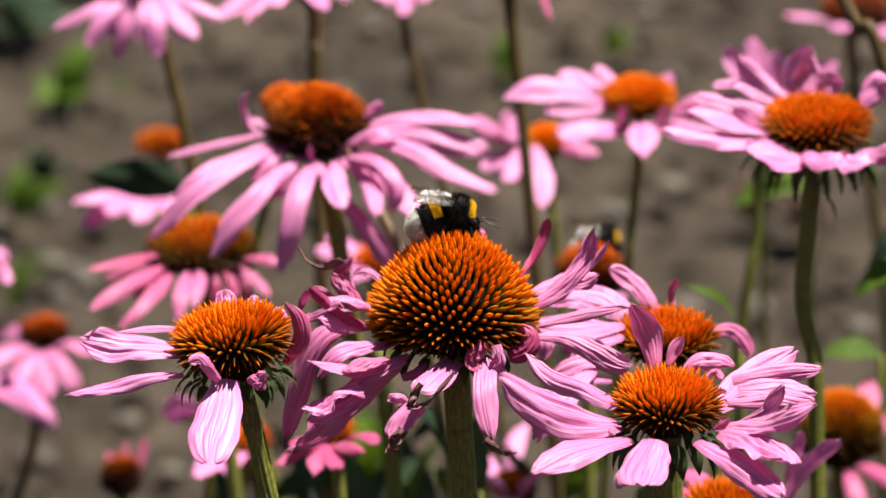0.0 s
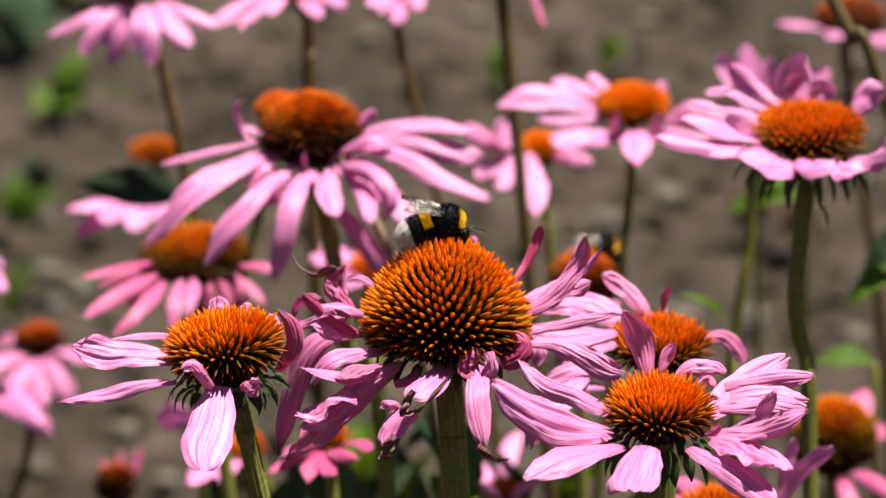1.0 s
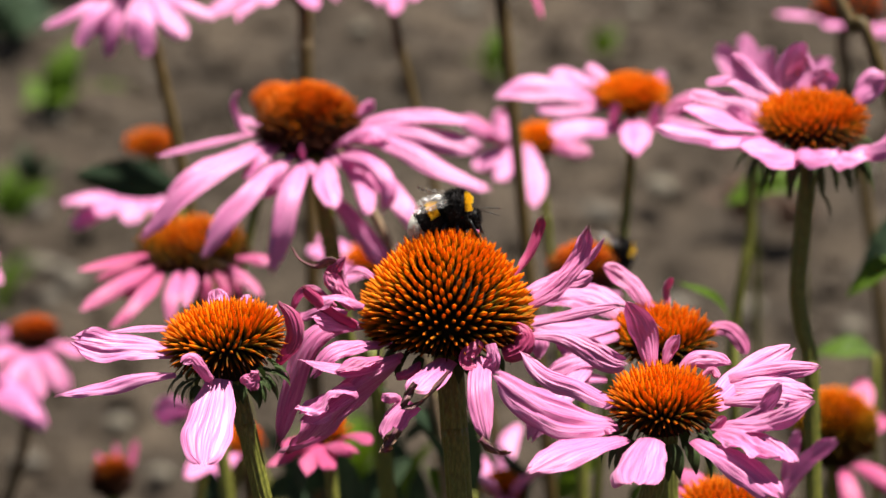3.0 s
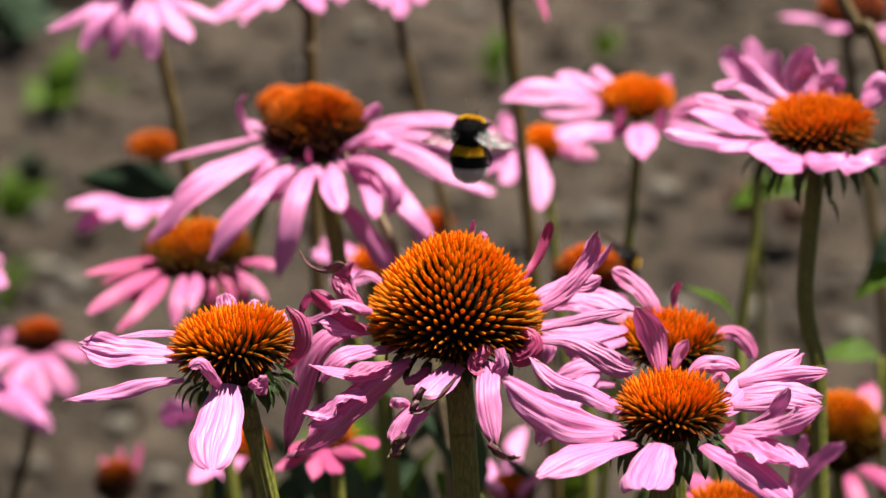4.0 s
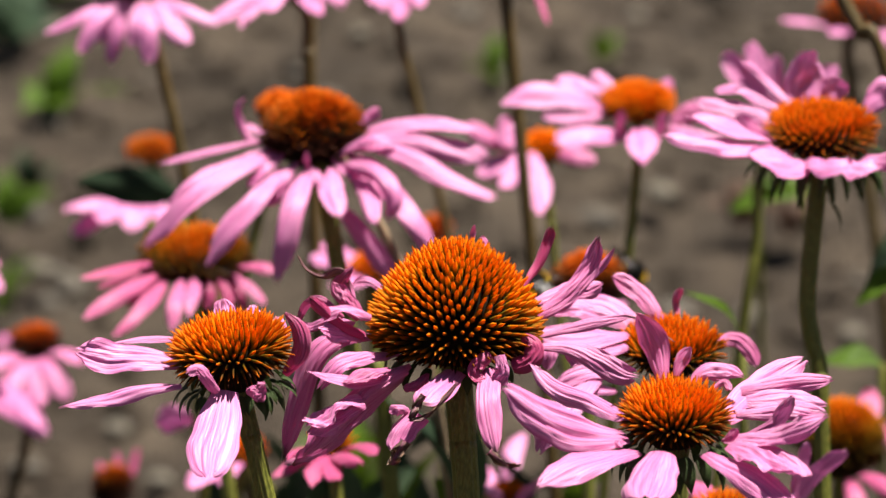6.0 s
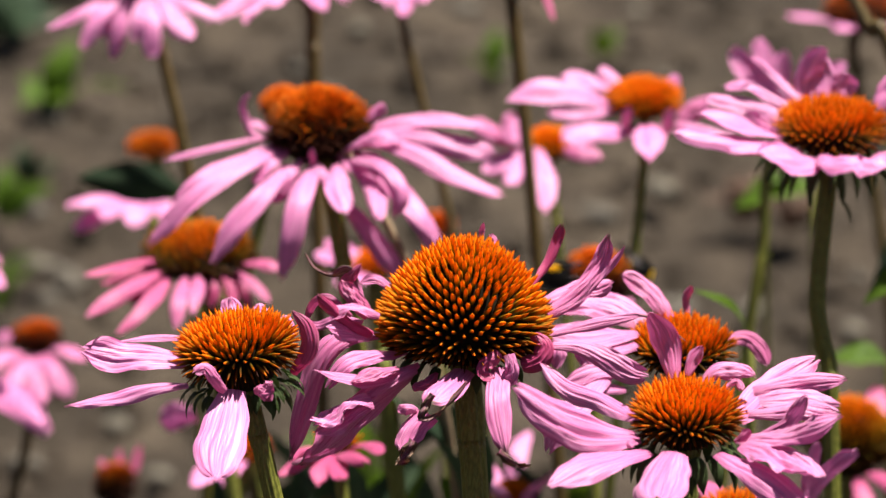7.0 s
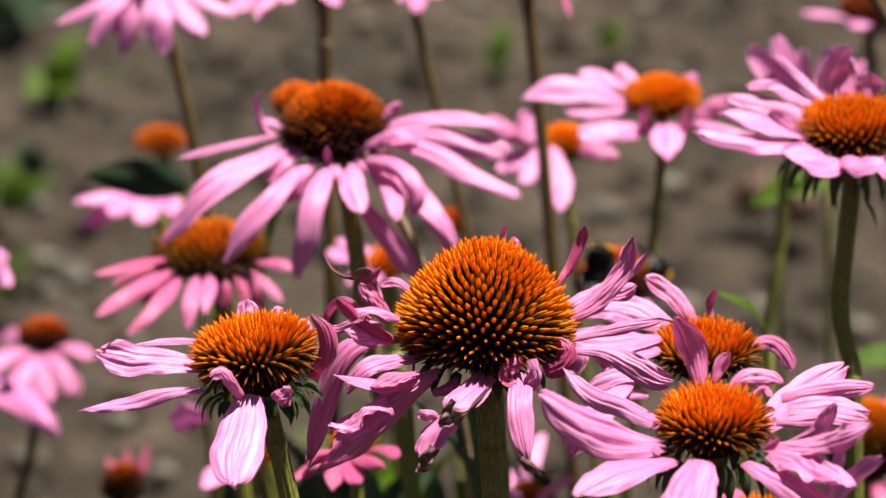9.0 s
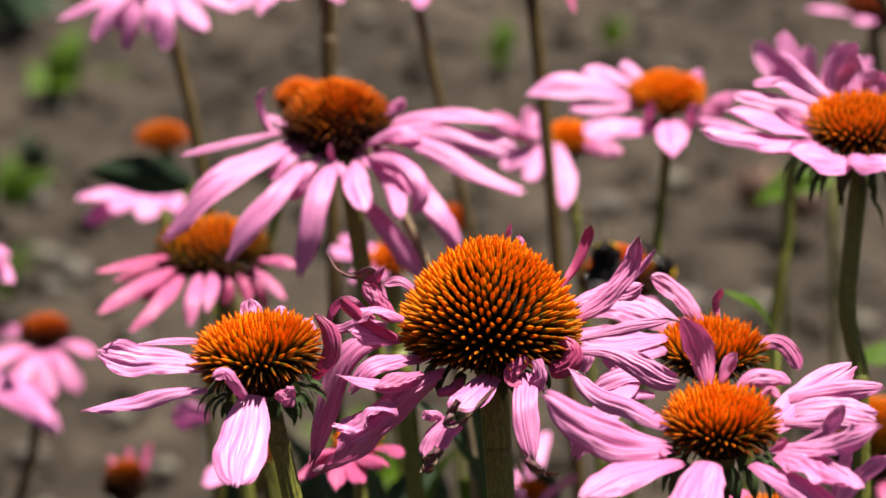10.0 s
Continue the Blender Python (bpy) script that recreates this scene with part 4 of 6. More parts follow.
petal(f, 68, 68, 3, 27.3, 6.5, 0.05, 9, 0.2, 1.2)
petal(f, -41, -41, 19, 30.5, 6.5, 0.1, 17, 0.15, 1.2)

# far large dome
# Shade on the lower dome is coloured in by dusk; the aged tint dims the petals.
f = flower(PINK, (0.1290, 0.4207, 0.7963), 15.3, 15.3, tilt=(0, 0), up=0.3, count=300, spine=5.0, tone=0.6, taper=0.08, age_shade=0.9, ripe=0.8, dusk=0.6, seed=8)
stem(f, [(0.1290, 0.4207, 0.7878), (0.1294, 0.4125, 0.7738), (0.1326, 0.3645, 0.6338), (0.1363, 0.3085, 0.2852), (0.1366, 0.3045, -0.0200)], 2.99)
petal(f, 67, 67, 32, 29.7, 8.8, 0.05, 8, 0.15, 1.2)
petal(f, 50, 50, 7, 23.1, 8.8, 0.1, 15, 0.2, 1.2)
petal(f, -62, -62, 2, 30.8, 7.5, 0.15, 11, 0.3, 1.2)
petal(f, -80, -80, -23, 28.5, 7.5, 0.15, 4, 0.3, 1.2)

# open flower on a tall stalk
f = flower(PINK, (0.0982, 0.1994, 0.9769), 15.5, 8.2, tilt=(0, 0), up=1.4, count=430, spine=5.2, tone=0.7, taper=0.08, age_shade=0.0, ripe=0.86, dusk=0.05, seed=9)
stem(f, [(0.0982, 0.1994, 0.9724), (0.0973, 0.1947, 0.9638), (0.0957, 0.1895, 0.9497), (0.0944, 0.1838, 0.9341), (0.0959, 0.1802, 0.9241), (0.0977, 0.1776, 0.9170), (0.0982, 0.1709, 0.8986), (0.1011, 0.1273, 0.7586), (0.1045, 0.0763, 0.3414), (0.1048, 0.0727, -0.0200)], 2.26)
bracts(f, 34, 10.5, 2.2, 0.5)
stem_leaf(f, (0.0993, 0.1899, 0.9615), (0.1026, 0.1828, 0.9529), 0.0030)
blade(f, [(-11.5, -8, -2.2), (-24, -16, 1.5), (-34, -20, 4.4), (-43.7, -22, 6.3)], 7.8, 75, cup=0.25, crumple=1.2)
blade(f, [(-12.5, -2, -2), (-23.8, -11.1, 4.6), (-36.9, -15, 8.8)], 9.0, 75, cup=0.25, crumple=1.3)
blade(f, [(-8.6, -10, -2.7), (-20.6, -20.8, 1.2), (-29.7, -26.2, 2.8)], 7.1, 75, cup=0.2, crumple=1.5)
blade(f, [(-4.1, -14, -3.9), (-11.8, -22, -1.3), (-21.5, -26, 2.4)], 10.7, 60, cup=0.3, crumple=1.2, foot=0.4)
blade(f, [(-3.6, -15, -2.3), (-0.6, -23.7, -0.6), (5.6, -26.6, 0.4)], 10.7, 78, cup=0.4, crumple=1.6, foot=0.6)
blade(f, [(4.5, -14, -3.3), (8.9, -22.4, -2), (14.3, -26, -1.1)], 10.6, 78, cup=0.4, crumple=1.6, foot=0.5)
blade(f, [(11.1, -8, -4.4), (14.8, -21.2, 0.4), (20.4, -30, 5.8)], 10.1, 30, cup=0.25)
blade(f, [(-13, 0, -2.3), (-19, -3, 1.9), (-23.3, -3, 5.5)], 5.0, 20, cup=0.5, age_shade=0.15)
blade(f, [(-9.7, 6, -0.5), (-17.7, 11, 1.4), (-25.2, 13, 3), (-33.6, 15, 3.9)], 6.4, (50, 30), cup=0.3, age_shade=0.1)
blade(f, [(-8, 9, 1.7), (-14.5, 14, 4.2), (-20.8, 16, 7), (-27.8, 17, 5.9)], 5.6, 60, cup=0.3)
blade(f, [(-7.1, 11, 3), (-13, 15, 6.8), (-16.9, 17, 9.7), (-21.2, 17, 14.1)], 5.5, 5, cup=0.35)
blade(f, [(-6.3, 12, 3), (-6.3, 15, 7.3), (-4.2, 16, 12.5), (-0.7, 16, 17.3)], 6.7, 0, cup=0.35)
blade(f, [(-1.5, 13, 3.6), (-1.2, 16, 8.5), (-2.1, 17, 14.4)], 7.3, -10, cup=0.3)
blade(f, [(4.4, 13, 3.9), (4.6, 15, 7.2), (5.5, 15, 10)], 7.3, -10, cup=0.3)
blade(f, [(13.3, 10, 2), (17, 13, 6.3), (21.1, 14, 8.7)], 7.7, -5, cup=0.3)

# flower behind that
f = flower(PINK, (0.1098, 0.4589, 0.8990), 6.0, 2.6, tilt=(0, 0), up=0.5, count=120, spine=4.5, tone=0.5, taper=0.08, age_shade=0.0, ripe=1.04, dusk=0.15, seed=10)
stem(f, [(0.1098, 0.4589, 0.8985), (0.1023, 0.4502, 0.8775), (0.1010, 0.4426, 0.8564), (0.0961, 0.4323, 0.8282), (0.0754, 0.3887, 0.6882), (0.0512, 0.3377, 0.3097), (0.0494, 0.3341, -0.0200)], 1.87)
petal(f, 146, 146, 37, 25.7, 8.8, -0.05, -16, 0.25, 1.2)
petal(f, 127, 127, 57, 24.4, 8.4, -0.05, -8, 0.25, 1.2)
petal(f, 99, 99, 62, 18.4, 6.7, -0.05, -2, 0.25, 1.2)
petal(f, 54, 54, 56, 20.8, 8.0, -0.05, 8, 0.2, 1.2)
petal(f, 34, 34, 30, 22.9, 8.0, -0.05, 17, 0.2, 1.2)

# flat flower in the back
f = flower(PINK, (0.0612, 0.4410, 0.9064), 12.5, 7.3, tilt=(0, 0), up=0.6, count=200, spine=5.0, tone=0.7, taper=0.08, age_shade=0.0, ripe=1.04, dusk=0.15, seed=11)
stem(f, [(0.0612, 0.4410, 0.9024), (0.0609, 0.4339, 0.8870), (0.0590, 0.4270, 0.8679), (0.0572, 0.4207, 0.8506), (0.0444, 0.3770, 0.7106), (0.0295, 0.3260, 0.3198), (0.0284, 0.3224, -0.0200)], 1.66)
bracts(f, 10, 7.8, 1.0)
blade(f, [(-9.5, -2, -2.6), (-20.3, -4, 3.1), (-33.2, -6, 4.9), (-45, -8, 1.7)], 10.6, 44, cup=0.25, tip=0.3)
blade(f, [(-11.5, 6, 1.2), (-19, 10, 3.4), (-26.9, 12, 4.2)], 6.6, 60, cup=0.25)
blade(f, [(-7.3, 9, 0.2), (-10.9, 13, 3.4), (-14.5, 15, 5.5)], 6.3, 65, cup=0.25)
blade(f, [(-3.8, -9, -6.9), (-15.2, -18, -4.6), (-27.7, -24, -5.3)], 10.2, 60, cup=0.3)
blade(f, [(-9.5, -3, -2.6), (-20.4, -8, -2.2), (-31.8, -11, -1.1)], 5.9, 60, cup=0.3)
blade(f, [(0.8, -12, -4.7), (0.6, -24, -5.7), (0, -38, -8.2)], 10.2, 72, cup=0.2, tip=0.6, peak=0.4, foot=0.7)
blade(f, [(6.3, -12, -8.6), (7.2, -14, -2.5), (8.2, -14, 1.3)], 4.0, 10, cup=0.5, age_shade=0.37)
blade(f, [(-6.2, -12, -7.8), (-6.3, -14, -2.5), (-5.5, -14, 2.1)], 4.0, 10, cup=0.5, age_shade=0.47)
blade(f, [(10.4, -2, -5.3), (16.9, -4, -0.8), (21.8, -6, 2.1)], 9.4, 55, cup=0.3, age_shade=0.32)
blade(f, [(8.3, 9, 0.4), (9.8, 11, 2.9), (11.3, 12, 4.5)], 4.9, 60, cup=0.3)
blade(f, [(9.9, -8, -5.3), (18.2, -14, -6), (28.6, -18, -7.4)], 7.6, 60, cup=0.3)

# small flower far back
f = flower(PINK, (0.0330, 0.5241, 0.8629), 8.9, 7.3, tilt=(0, 0), up=0.5, count=120, spine=4.5, tone=0.755, taper=0.08, age_shade=0.0, ripe=1.04, dusk=0.15, seed=12)
stem(f, [(0.0330, 0.5241, 0.8589), (0.0350, 0.5159, 0.8403), (0.0370, 0.5091, 0.8218), (0.0497, 0.4655, 0.6818), (0.0646, 0.4145, 0.3068), (0.0657, 0.4109, -0.0200)], 1.58)
blade(f, [(-4.5, -8, 1.3), (-2.3, -22, -4.2), (-2.2, -38, -11.7)], 8.6, 70, cup=0.25, tip=0.3, foot=0.55)
blade(f, [(-8.5, -8, 1.3), (-11.9, -18, -1.9), (-14.2, -28, -5.4)], 7.0, 70, cup=0.25)
blade(f, [(-9.2, -4, 3.7), (-13.6, -8, 8.3), (-16, -10, 13.1)], 10.3, 42, cup=0.25)
blade(f, [(-10.7, -4, 2), (-18.6, -8, 7.1), (-27.3, -10, 11.5)], 8.7, 40, cup=0.3, age_shade=0.32)
blade(f, [(-10.4, -6, -0.2), (-16.7, -12, -1.9), (-23, -16, -5)], 8.7, 65, cup=0.25)
blade(f, [(3, -4, -0.5), (10.7, -8, 0), (18.1, -10, -1.8)], 7.1, 35, cup=0.3, age_shade=0.47)
blade(f, [(1.5, 0, -0.2), (7.5, 2, -0.8), (13.8, 3, -1.6)], 5.1, 50, cup=0.3)
blade(f, [(-7.7, 4, 3.1), (-11.5, 8, 4.9), (-14.5, 9, 8.7)], 4.9, 50, cup=0.3)

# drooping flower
# The high dusk colours shade into the lower half of the dome.
f = flower(PINK, (-0.0396, 0.2967, 0.9449), 15.8, 12.8, tilt=(0, 0), up=0.25, count=480, spine=5.0, tone=0.42, taper=0.2, age_shade=0.12, ripe=0.86, dusk=0.52, seed=13)
stem(f, [(-0.0403, 0.2967, 0.9379), (-0.0387, 0.2900, 0.9369), (-0.0362, 0.2830, 0.9324), (-0.0325, 0.2760, 0.9106), (-0.0260, 0.2620, 0.8758), (-0.0168, 0.2500, 0.8490), (0.0132, 0.1900, 0.4000), (0.0192, 0.1800, -0.0200)], 2.55)
blade(f, [(-8.5, -8, -4.5), (-13.6, -16, -6.2), (-18.7, -20, -10.7)], 4.2, 40, cup=0.3, age_shade=0.15)
blade(f, [(-4.6, -12, -5.9), (-8.1, -20, -7.6), (-10.8, -24, -12.7)], 4.1, 45, cup=0.3, age_shade=0.2)
blade(f, [(-1.8, -13, -5.9), (1.1, -20, -7.3), (4.1, -23, -11.9)], 3.7, 40, cup=0.3, age_shade=0.2)
blade(f, [(5.5, -10, -5.5), (10.8, -18, -6.2), (15.1, -22, -10.4)], 4.7, 45, cup=0.3, age_shade=0.15)
blade(f, [(-11.9, -4, -4.1), (-19, -10, -5.5), (-25.8, -14, -8.9)], 4.0, 40, cup=0.3, age_shade=0.15)
blade(f, [(9, -6, -5.5), (15.7, -14, -4.5), (22.5, -20, -7.3)], 4.3, 45, cup=0.3, age_shade=0.1)
blade(f, [(-11, -7, -4.1), (-22.6, -22, -4.8), (-34.9, -34, -10.2), (-47.7, -38, -23.4)], 7.4, (60, 25), cup=0.3, crumple=1.4)
blade(f, [(-12.8, -2, -4.8), (-23.8, -13.5, -5.7), (-33.1, -22.7, -7.7), (-41.1, -27.3, -14.3)], 5.0, 55, cup=0.3, crumple=1.4)
blade(f, [(-8.4, -12, -7.2), (-14.2, -30.9, -8.2), (-22.4, -40.3, -15.1), (-29.4, -44.4, -26.6)], 7.4, (60, 20), cup=0.3, crumple=1.4)
blade(f, [(-1.3, -14, -6.9), (-4.3, -34.3, -8.8), (-7, -43, -17.6), (-9.9, -45.9, -30.8)], 7.8, 60, cup=0.22, crumple=1.4)
blade(f, [(-5.8, -15, -8.3), (-9.2, -22, -11.4), (-13.1, -24, -15.1)], 4.2, 50, cup=0.3)
blade(f, [(-14.9, 2, -3.7), (-25.8, -4, -4.1), (-35.5, -8, -5.1), (-44.7, -10, -7.4)], 2.9, 50, cup=0.35)
blade(f, [(-13.4, 4, -6.1), (-19.5, 8, -5), (-21.8, 10, -0.4), (-22.4, 10, 3.8), (-20, 10, 6.6)], 2.8, 10, cup=0.7, age_shade=0.1)
blade(f, [(-13.9, 5, -3.3), (-17.2, 7, -2.2), (-20.6, 8, -1.1)], 2.8, 50, cup=0.3)
blade(f, [(12, 6, -3.7), (23.3, 6, -0.5), (36.5, 5, 0.1), (48.9, 4, -1.6)], 6.6, 60, cup=0.3, crumple=1.4)
blade(f, [(12.7, 4, -4), (25, 3, -2.3), (38.1, 1, -4.8), (51.6, 0, -7.6)], 10.1, 55, cup=0.25, crumple=1.4)
blade(f, [(5.4, -7, -6.2), (14.5, -12, 0.3), (26.8, -20, -0.5), (40.5, -26, -6.3), (53.9, -29, -11.4)], 7.7, 70, cup=0.35, crumple=1.4)
blade(f, [(4.8, -9, -5.9), (10.8, -14, -0.1), (17.9, -17, 3), (24.3, -18, 0.6)], 4.9, 55, cup=0.5, age_shade=0.1)
blade(f, [(7.9, -12, -5.5), (17.2, -29, -0.8), (23.1, -39.2, -4.6), (21.8, -42.6, -13.7)], 6.5, 60, cup=0.45, crumple=1.4)
blade(f, [(12.1, -15, -7.8), (16.6, -37.1, -7), (18.1, -49.7, -11.8)], 6.3, 50, cup=0.35)
blade(f, [(12.8, -9, -6.9), (22, -27.9, -8.5), (29.4, -38.4, -14.2), (34.5, -40.5, -22.8)], 6.8, 60, cup=0.3, crumple=1.4)
blade(f, [(5.2, -14, -6.6), (6.1, -36.4, -5.5), (8.6, -49.2, -9.6)], 7.5, 60, cup=0.35)
blade(f, [(5.8, -14, -17.6), (13.6, -20, -24.2), (20.2, -23, -32.8), (24, -23, -39.6)], 6.8, 0, cup=0.35, age_shade=0.15)
blade(f, [(23.4, -16, -15.6), (30, -22, -21.7), (34.8, -24, -31.4)], 5.9, 20, cup=0.3)
blade(f, [(-0.6, -15, -7.8), (-1.5, -17, -4.2), (-1.8, -17, -0.7)], 2.3, 0, cup=0.6, tip=0.8, age_shade=0.5)
blade(f, [(0.7, -15, -7.8), (-0.6, -17, -8.3), (-1.7, -18, -8.6)], 2.4, 30, cup=0.6, age_shade=0.4)
blade(f, [(12.8, 2, 0.5), (15.9, 3, 3.2), (19.1, 3, 5.7)], 3.9, 30, cup=0.4)

# dome behind the drooping flower
f = flower(PINK, (-0.0561, 0.4579, 0.8985), 7.9, 7.4, tilt=(0, 0), up=0.5, count=120, spine=4.0, tone=0.35, taper=0.08, age_shade=0.0, ripe=0.95, dusk=0.15, seed=14)
stem(f, [(-0.0561, 0.4579, 0.8945), (-0.0595, 0.4509, 0.8792), (-0.0860, 0.4029, 0.7392), (-0.1169, 0.3469, 0.3326), (-0.1191, 0.3429, -0.0200)], 1.68)
petal(f, -80, -80, 10, 19.1, 5.0, 0.1, 4, 0.15, 1.2)

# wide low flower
# Dusk and aged tints hold withering plus the shade on dome and drooping petals.
f = flower(PINK, (-0.0800, 0.3803, 0.8755), 18.2, 9.7, tilt=(0, 0), up=0.35, count=260, spine=5.6, tone=0.36, taper=0.08, age_shade=1.0, ripe=0.86, dusk=0.62, seed=15)
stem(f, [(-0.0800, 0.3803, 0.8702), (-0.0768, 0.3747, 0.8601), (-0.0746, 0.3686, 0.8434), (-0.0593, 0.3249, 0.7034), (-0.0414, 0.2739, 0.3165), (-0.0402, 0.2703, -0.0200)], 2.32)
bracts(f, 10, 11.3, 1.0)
blade(f, [(-10.9, -6, 0.5), (-19.7, -19.2, 4.2), (-25.9, -29.1, 5.6), (-33.6, -35.7, 5.5)], 5.7, 70, cup=0.45, age_shade=0.97)
blade(f, [(-9.9, -10, -1.4), (-17.6, -26, 0.4), (-24.6, -37.2, -0.6), (-32.3, -45.2, -4.2)], 7.0, (65, 40), cup=0.4, age_shade=0.82)
blade(f, [(-8, -12, -2.6), (-12.9, -32, -2.6), (-17.5, -42, -5.3), (-22.7, -48, -9.1)], 6.1, (65, 40), cup=0.4, age_shade=0.82)
blade(f, [(-3.5, -14, -1.8), (-4.1, -36.1, -1.1), (-4.7, -45.8, -8.1)], 5.6, 65, cup=0.35, age_shade=0.57)
blade(f, [(0.1, -14, -1.9), (1.4, -34.8, 0.3), (0.5, -45.2, -3.5)], 5.2, 70, cup=0.35, age_shade=0.52)
blade(f, [(7, -12, -2.6), (10.3, -18, -5.1), (12.1, -22, -9.2)], 4.6, 10, cup=0.4, age_shade=1.0)
blade(f, [(12.2, -10, -2.4), (17.7, -16, -4.5), (23.1, -20, -9)], 4.7, 65, cup=0.35, age_shade=0.72)
blade(f, [(13.8, -6, -1.1), (20.2, -10, 0.4), (26.7, -13, -0.8)], 4.9, 65, cup=0.35, age_shade=0.82)
blade(f, [(-11.9, -6, -1), (-21.2, -12, -2.6), (-29.8, -16, -4.8)], 3.3, 20, cup=0.4, age_shade=1.0)
blade(f, [(-8.3, -8, -3.1), (-14.7, -14, -6.5), (-21, -18, -10.7)], 3.6, 10, cup=0.4, age_shade=1.0)
blade(f, [(3.5, -12, -2.6), (5.5, -18, -5.1), (5, -21, -10.5)], 3.9, 20, cup=0.4, age_shade=1.0)
blade(f, [(9.5, -8, -3.1), (14.9, -13, -8.8), (16.7, -15, -14.7)], 3.6, 20, cup=0.4, age_shade=1.0)

# far flower at the side
f = flower(PINK, (-0.1669, 0.7267, 0.7124), 11.0, 7.5, tilt=(0, 0), up=0.4, count=120, spine=4.5, tone=0.0, taper=0.08, age_shade=0.35, ripe=0.76, dusk=0.42, seed=16)
stem(f, [(-0.1669, 0.7267, 0.7083), (-0.1699, 0.7147, 0.6797), (-0.1728, 0.7085, 0.6624), (-0.1774, 0.7038, 0.6495), (-0.2200, 0.6601, 0.5095), (-0.2697, 0.6091, 0.2293), (-0.2732, 0.6055, -0.0200)], 2.06, dark=True)
petal(f, -64, -64, -15, 32.2, 9.2, 0.15, 10, 0.15, 1.2)
petal(f, -85, -85, -23, 31.9, 9.2, 0.15, 2, 0.15, 1.2)
petal(f, -103, -103, -17, 34.1, 9.2, 0.15, -5, 0.15, 1.2)
petal(f, -51, -51, 9, 27.5, 7.7, 0.12, 15, 0.15, 1.2)
petal(f, -124, -124, 2, 31.1, 8.7, 0.12, -13, 0.15, 1.2)
petal(f, 131, 131, -15, 28.1, 7.7, 0.1, -15, 0.15, 1.2)

# flower beyond the side
f = flower(PINK, (-0.1895, 0.5496, 0.7697), 12.3, 8.7, tilt=(0, 0), up=0.5, count=100, spine=4.5, tone=0.5, taper=0.08, age_shade=0.0, ripe=1.04, dusk=0.15, seed=17)
stem(f, [(-0.1895, 0.5496, 0.7650), (-0.1895, 0.5391, 0.7409), (-0.1895, 0.4911, 0.6009), (-0.1895, 0.4351, 0.2704), (-0.1895, 0.4311, -0.0200)], 2.04)
petal(f, -40, -40, -3, 56.9, 12.4, 0.1, 18, 0.12, 1.2)
petal(f, -49, -49, 14, 46.4, 9.2, 0.1, 15, 0.15, 1.2)
petal(f, -62, -62, -11, 40.3, 9.2, 0.1, 11, 0.15, 1.2)

# another flower beyond the side
f = flower(PINK, (-0.1857, 0.6174, 0.7930), 11.7, 8.0, tilt=(0, 0), up=0.5, count=100, spine=4.5, tone=0.5, taper=0.08, age_shade=0.0, ripe=1.04, dusk=0.15, seed=18)
stem(f, [(-0.1857, 0.6174, 0.7886), (-0.1857, 0.6051, 0.7592), (-0.1857, 0.5571, 0.6192), (-0.1857, 0.5011, 0.2786), (-0.1857, 0.4971, -0.0200)], 2.12)
petal(f, -55, -55, -4, 30.7, 9.5, 0.12, 14, 0.15, 1.2)
petal(f, -58, -58, 15, 30.2, 8.1, 0.1, 12, 0.15, 1.2)

# high flower
f = flower(PINK, (-0.1127, 0.5440, 0.9177), 12.8, 8.2, tilt=(0, 0), up=0.4, count=120, spine=4.5, tone=0.5, taper=0.08, age_shade=0.0, ripe=1.04, dusk=0.15, seed=19)
stem(f, [(-0.1127, 0.5440, 0.9131), (-0.1035, 0.5374, 0.8995), (-0.0980, 0.5307, 0.8810), (-0.0917, 0.5206, 0.8532), (-0.0644, 0.4769, 0.7132), (-0.0326, 0.4260, 0.3210), (-0.0304, 0.4223, -0.0200)], 1.97, dark=True)
blade(f, [(-2.8, -4, -4.5), (-14.4, -18, -7.4), (-26.7, -22, -13.2)], 5.9, 70, cup=0.3)
blade(f, [(-0.6, -8, -4.3), (-8.5, -20, -8.8), (-14.5, -26, -19.2)], 6.2, 70, cup=0.3)
blade(f, [(1.3, -8, -5.3), (-4.1, -16, -11), (-7.8, -20, -17)], 5.0, -25, cup=0.3)
blade(f, [(2.3, -8, -5.3), (-1.5, -18, -12.4), (-4, -22, -24.4)], 6.4, -30, cup=0.3)
blade(f, [(5.3, -10, -4.7), (4.5, -20, -9.7), (3.6, -24, -17.7)], 3.9, 78, cup=0.3)
blade(f, [(7.2, -10, -4.7), (9.2, -22, -11.1), (9.9, -28, -22.1)], 7.5, 75, cup=0.25)
blade(f, [(11, -8, -5.3), (17.3, -18, -10.3), (23.8, -24, -16.1)], 8.5, 75, cup=0.25)
blade(f, [(11.7, -4, -5.5), (22.8, -12, -7.1), (33.9, -16, -12.1)], 6.3, 70, cup=0.3)

# second high flower
f = flower(PINK, (-0.0559, 0.5797, 0.9068), 12.1, 7.4, tilt=(0, 0), up=0.4, count=100, spine=4.5, tone=0.5, taper=0.08, age_shade=0.0, ripe=1.04, dusk=0.15, seed=20)
stem(f, [(-0.0559, 0.5797, 0.9027), (-0.0503, 0.5758, 0.8962), (-0.0499, 0.5710, 0.8829), (-0.0495, 0.5661, 0.8696), (-0.0458, 0.5225, 0.7296), (-0.0416, 0.4715, 0.3283), (-0.0413, 0.4679, -0.0200)], 2.42, dark=True)
petal(f, -129, -129, -2, 41.0, 5.4, 0.1, -15, 0.15, 1.2)
petal(f, -125, -125, 0, 37.1, 6.8, 0.1, -14, 0.15, 1.2)
petal(f, -115, -115, -4, 32.8, 6.3, 0.12, -10, 0.15, 1.2)
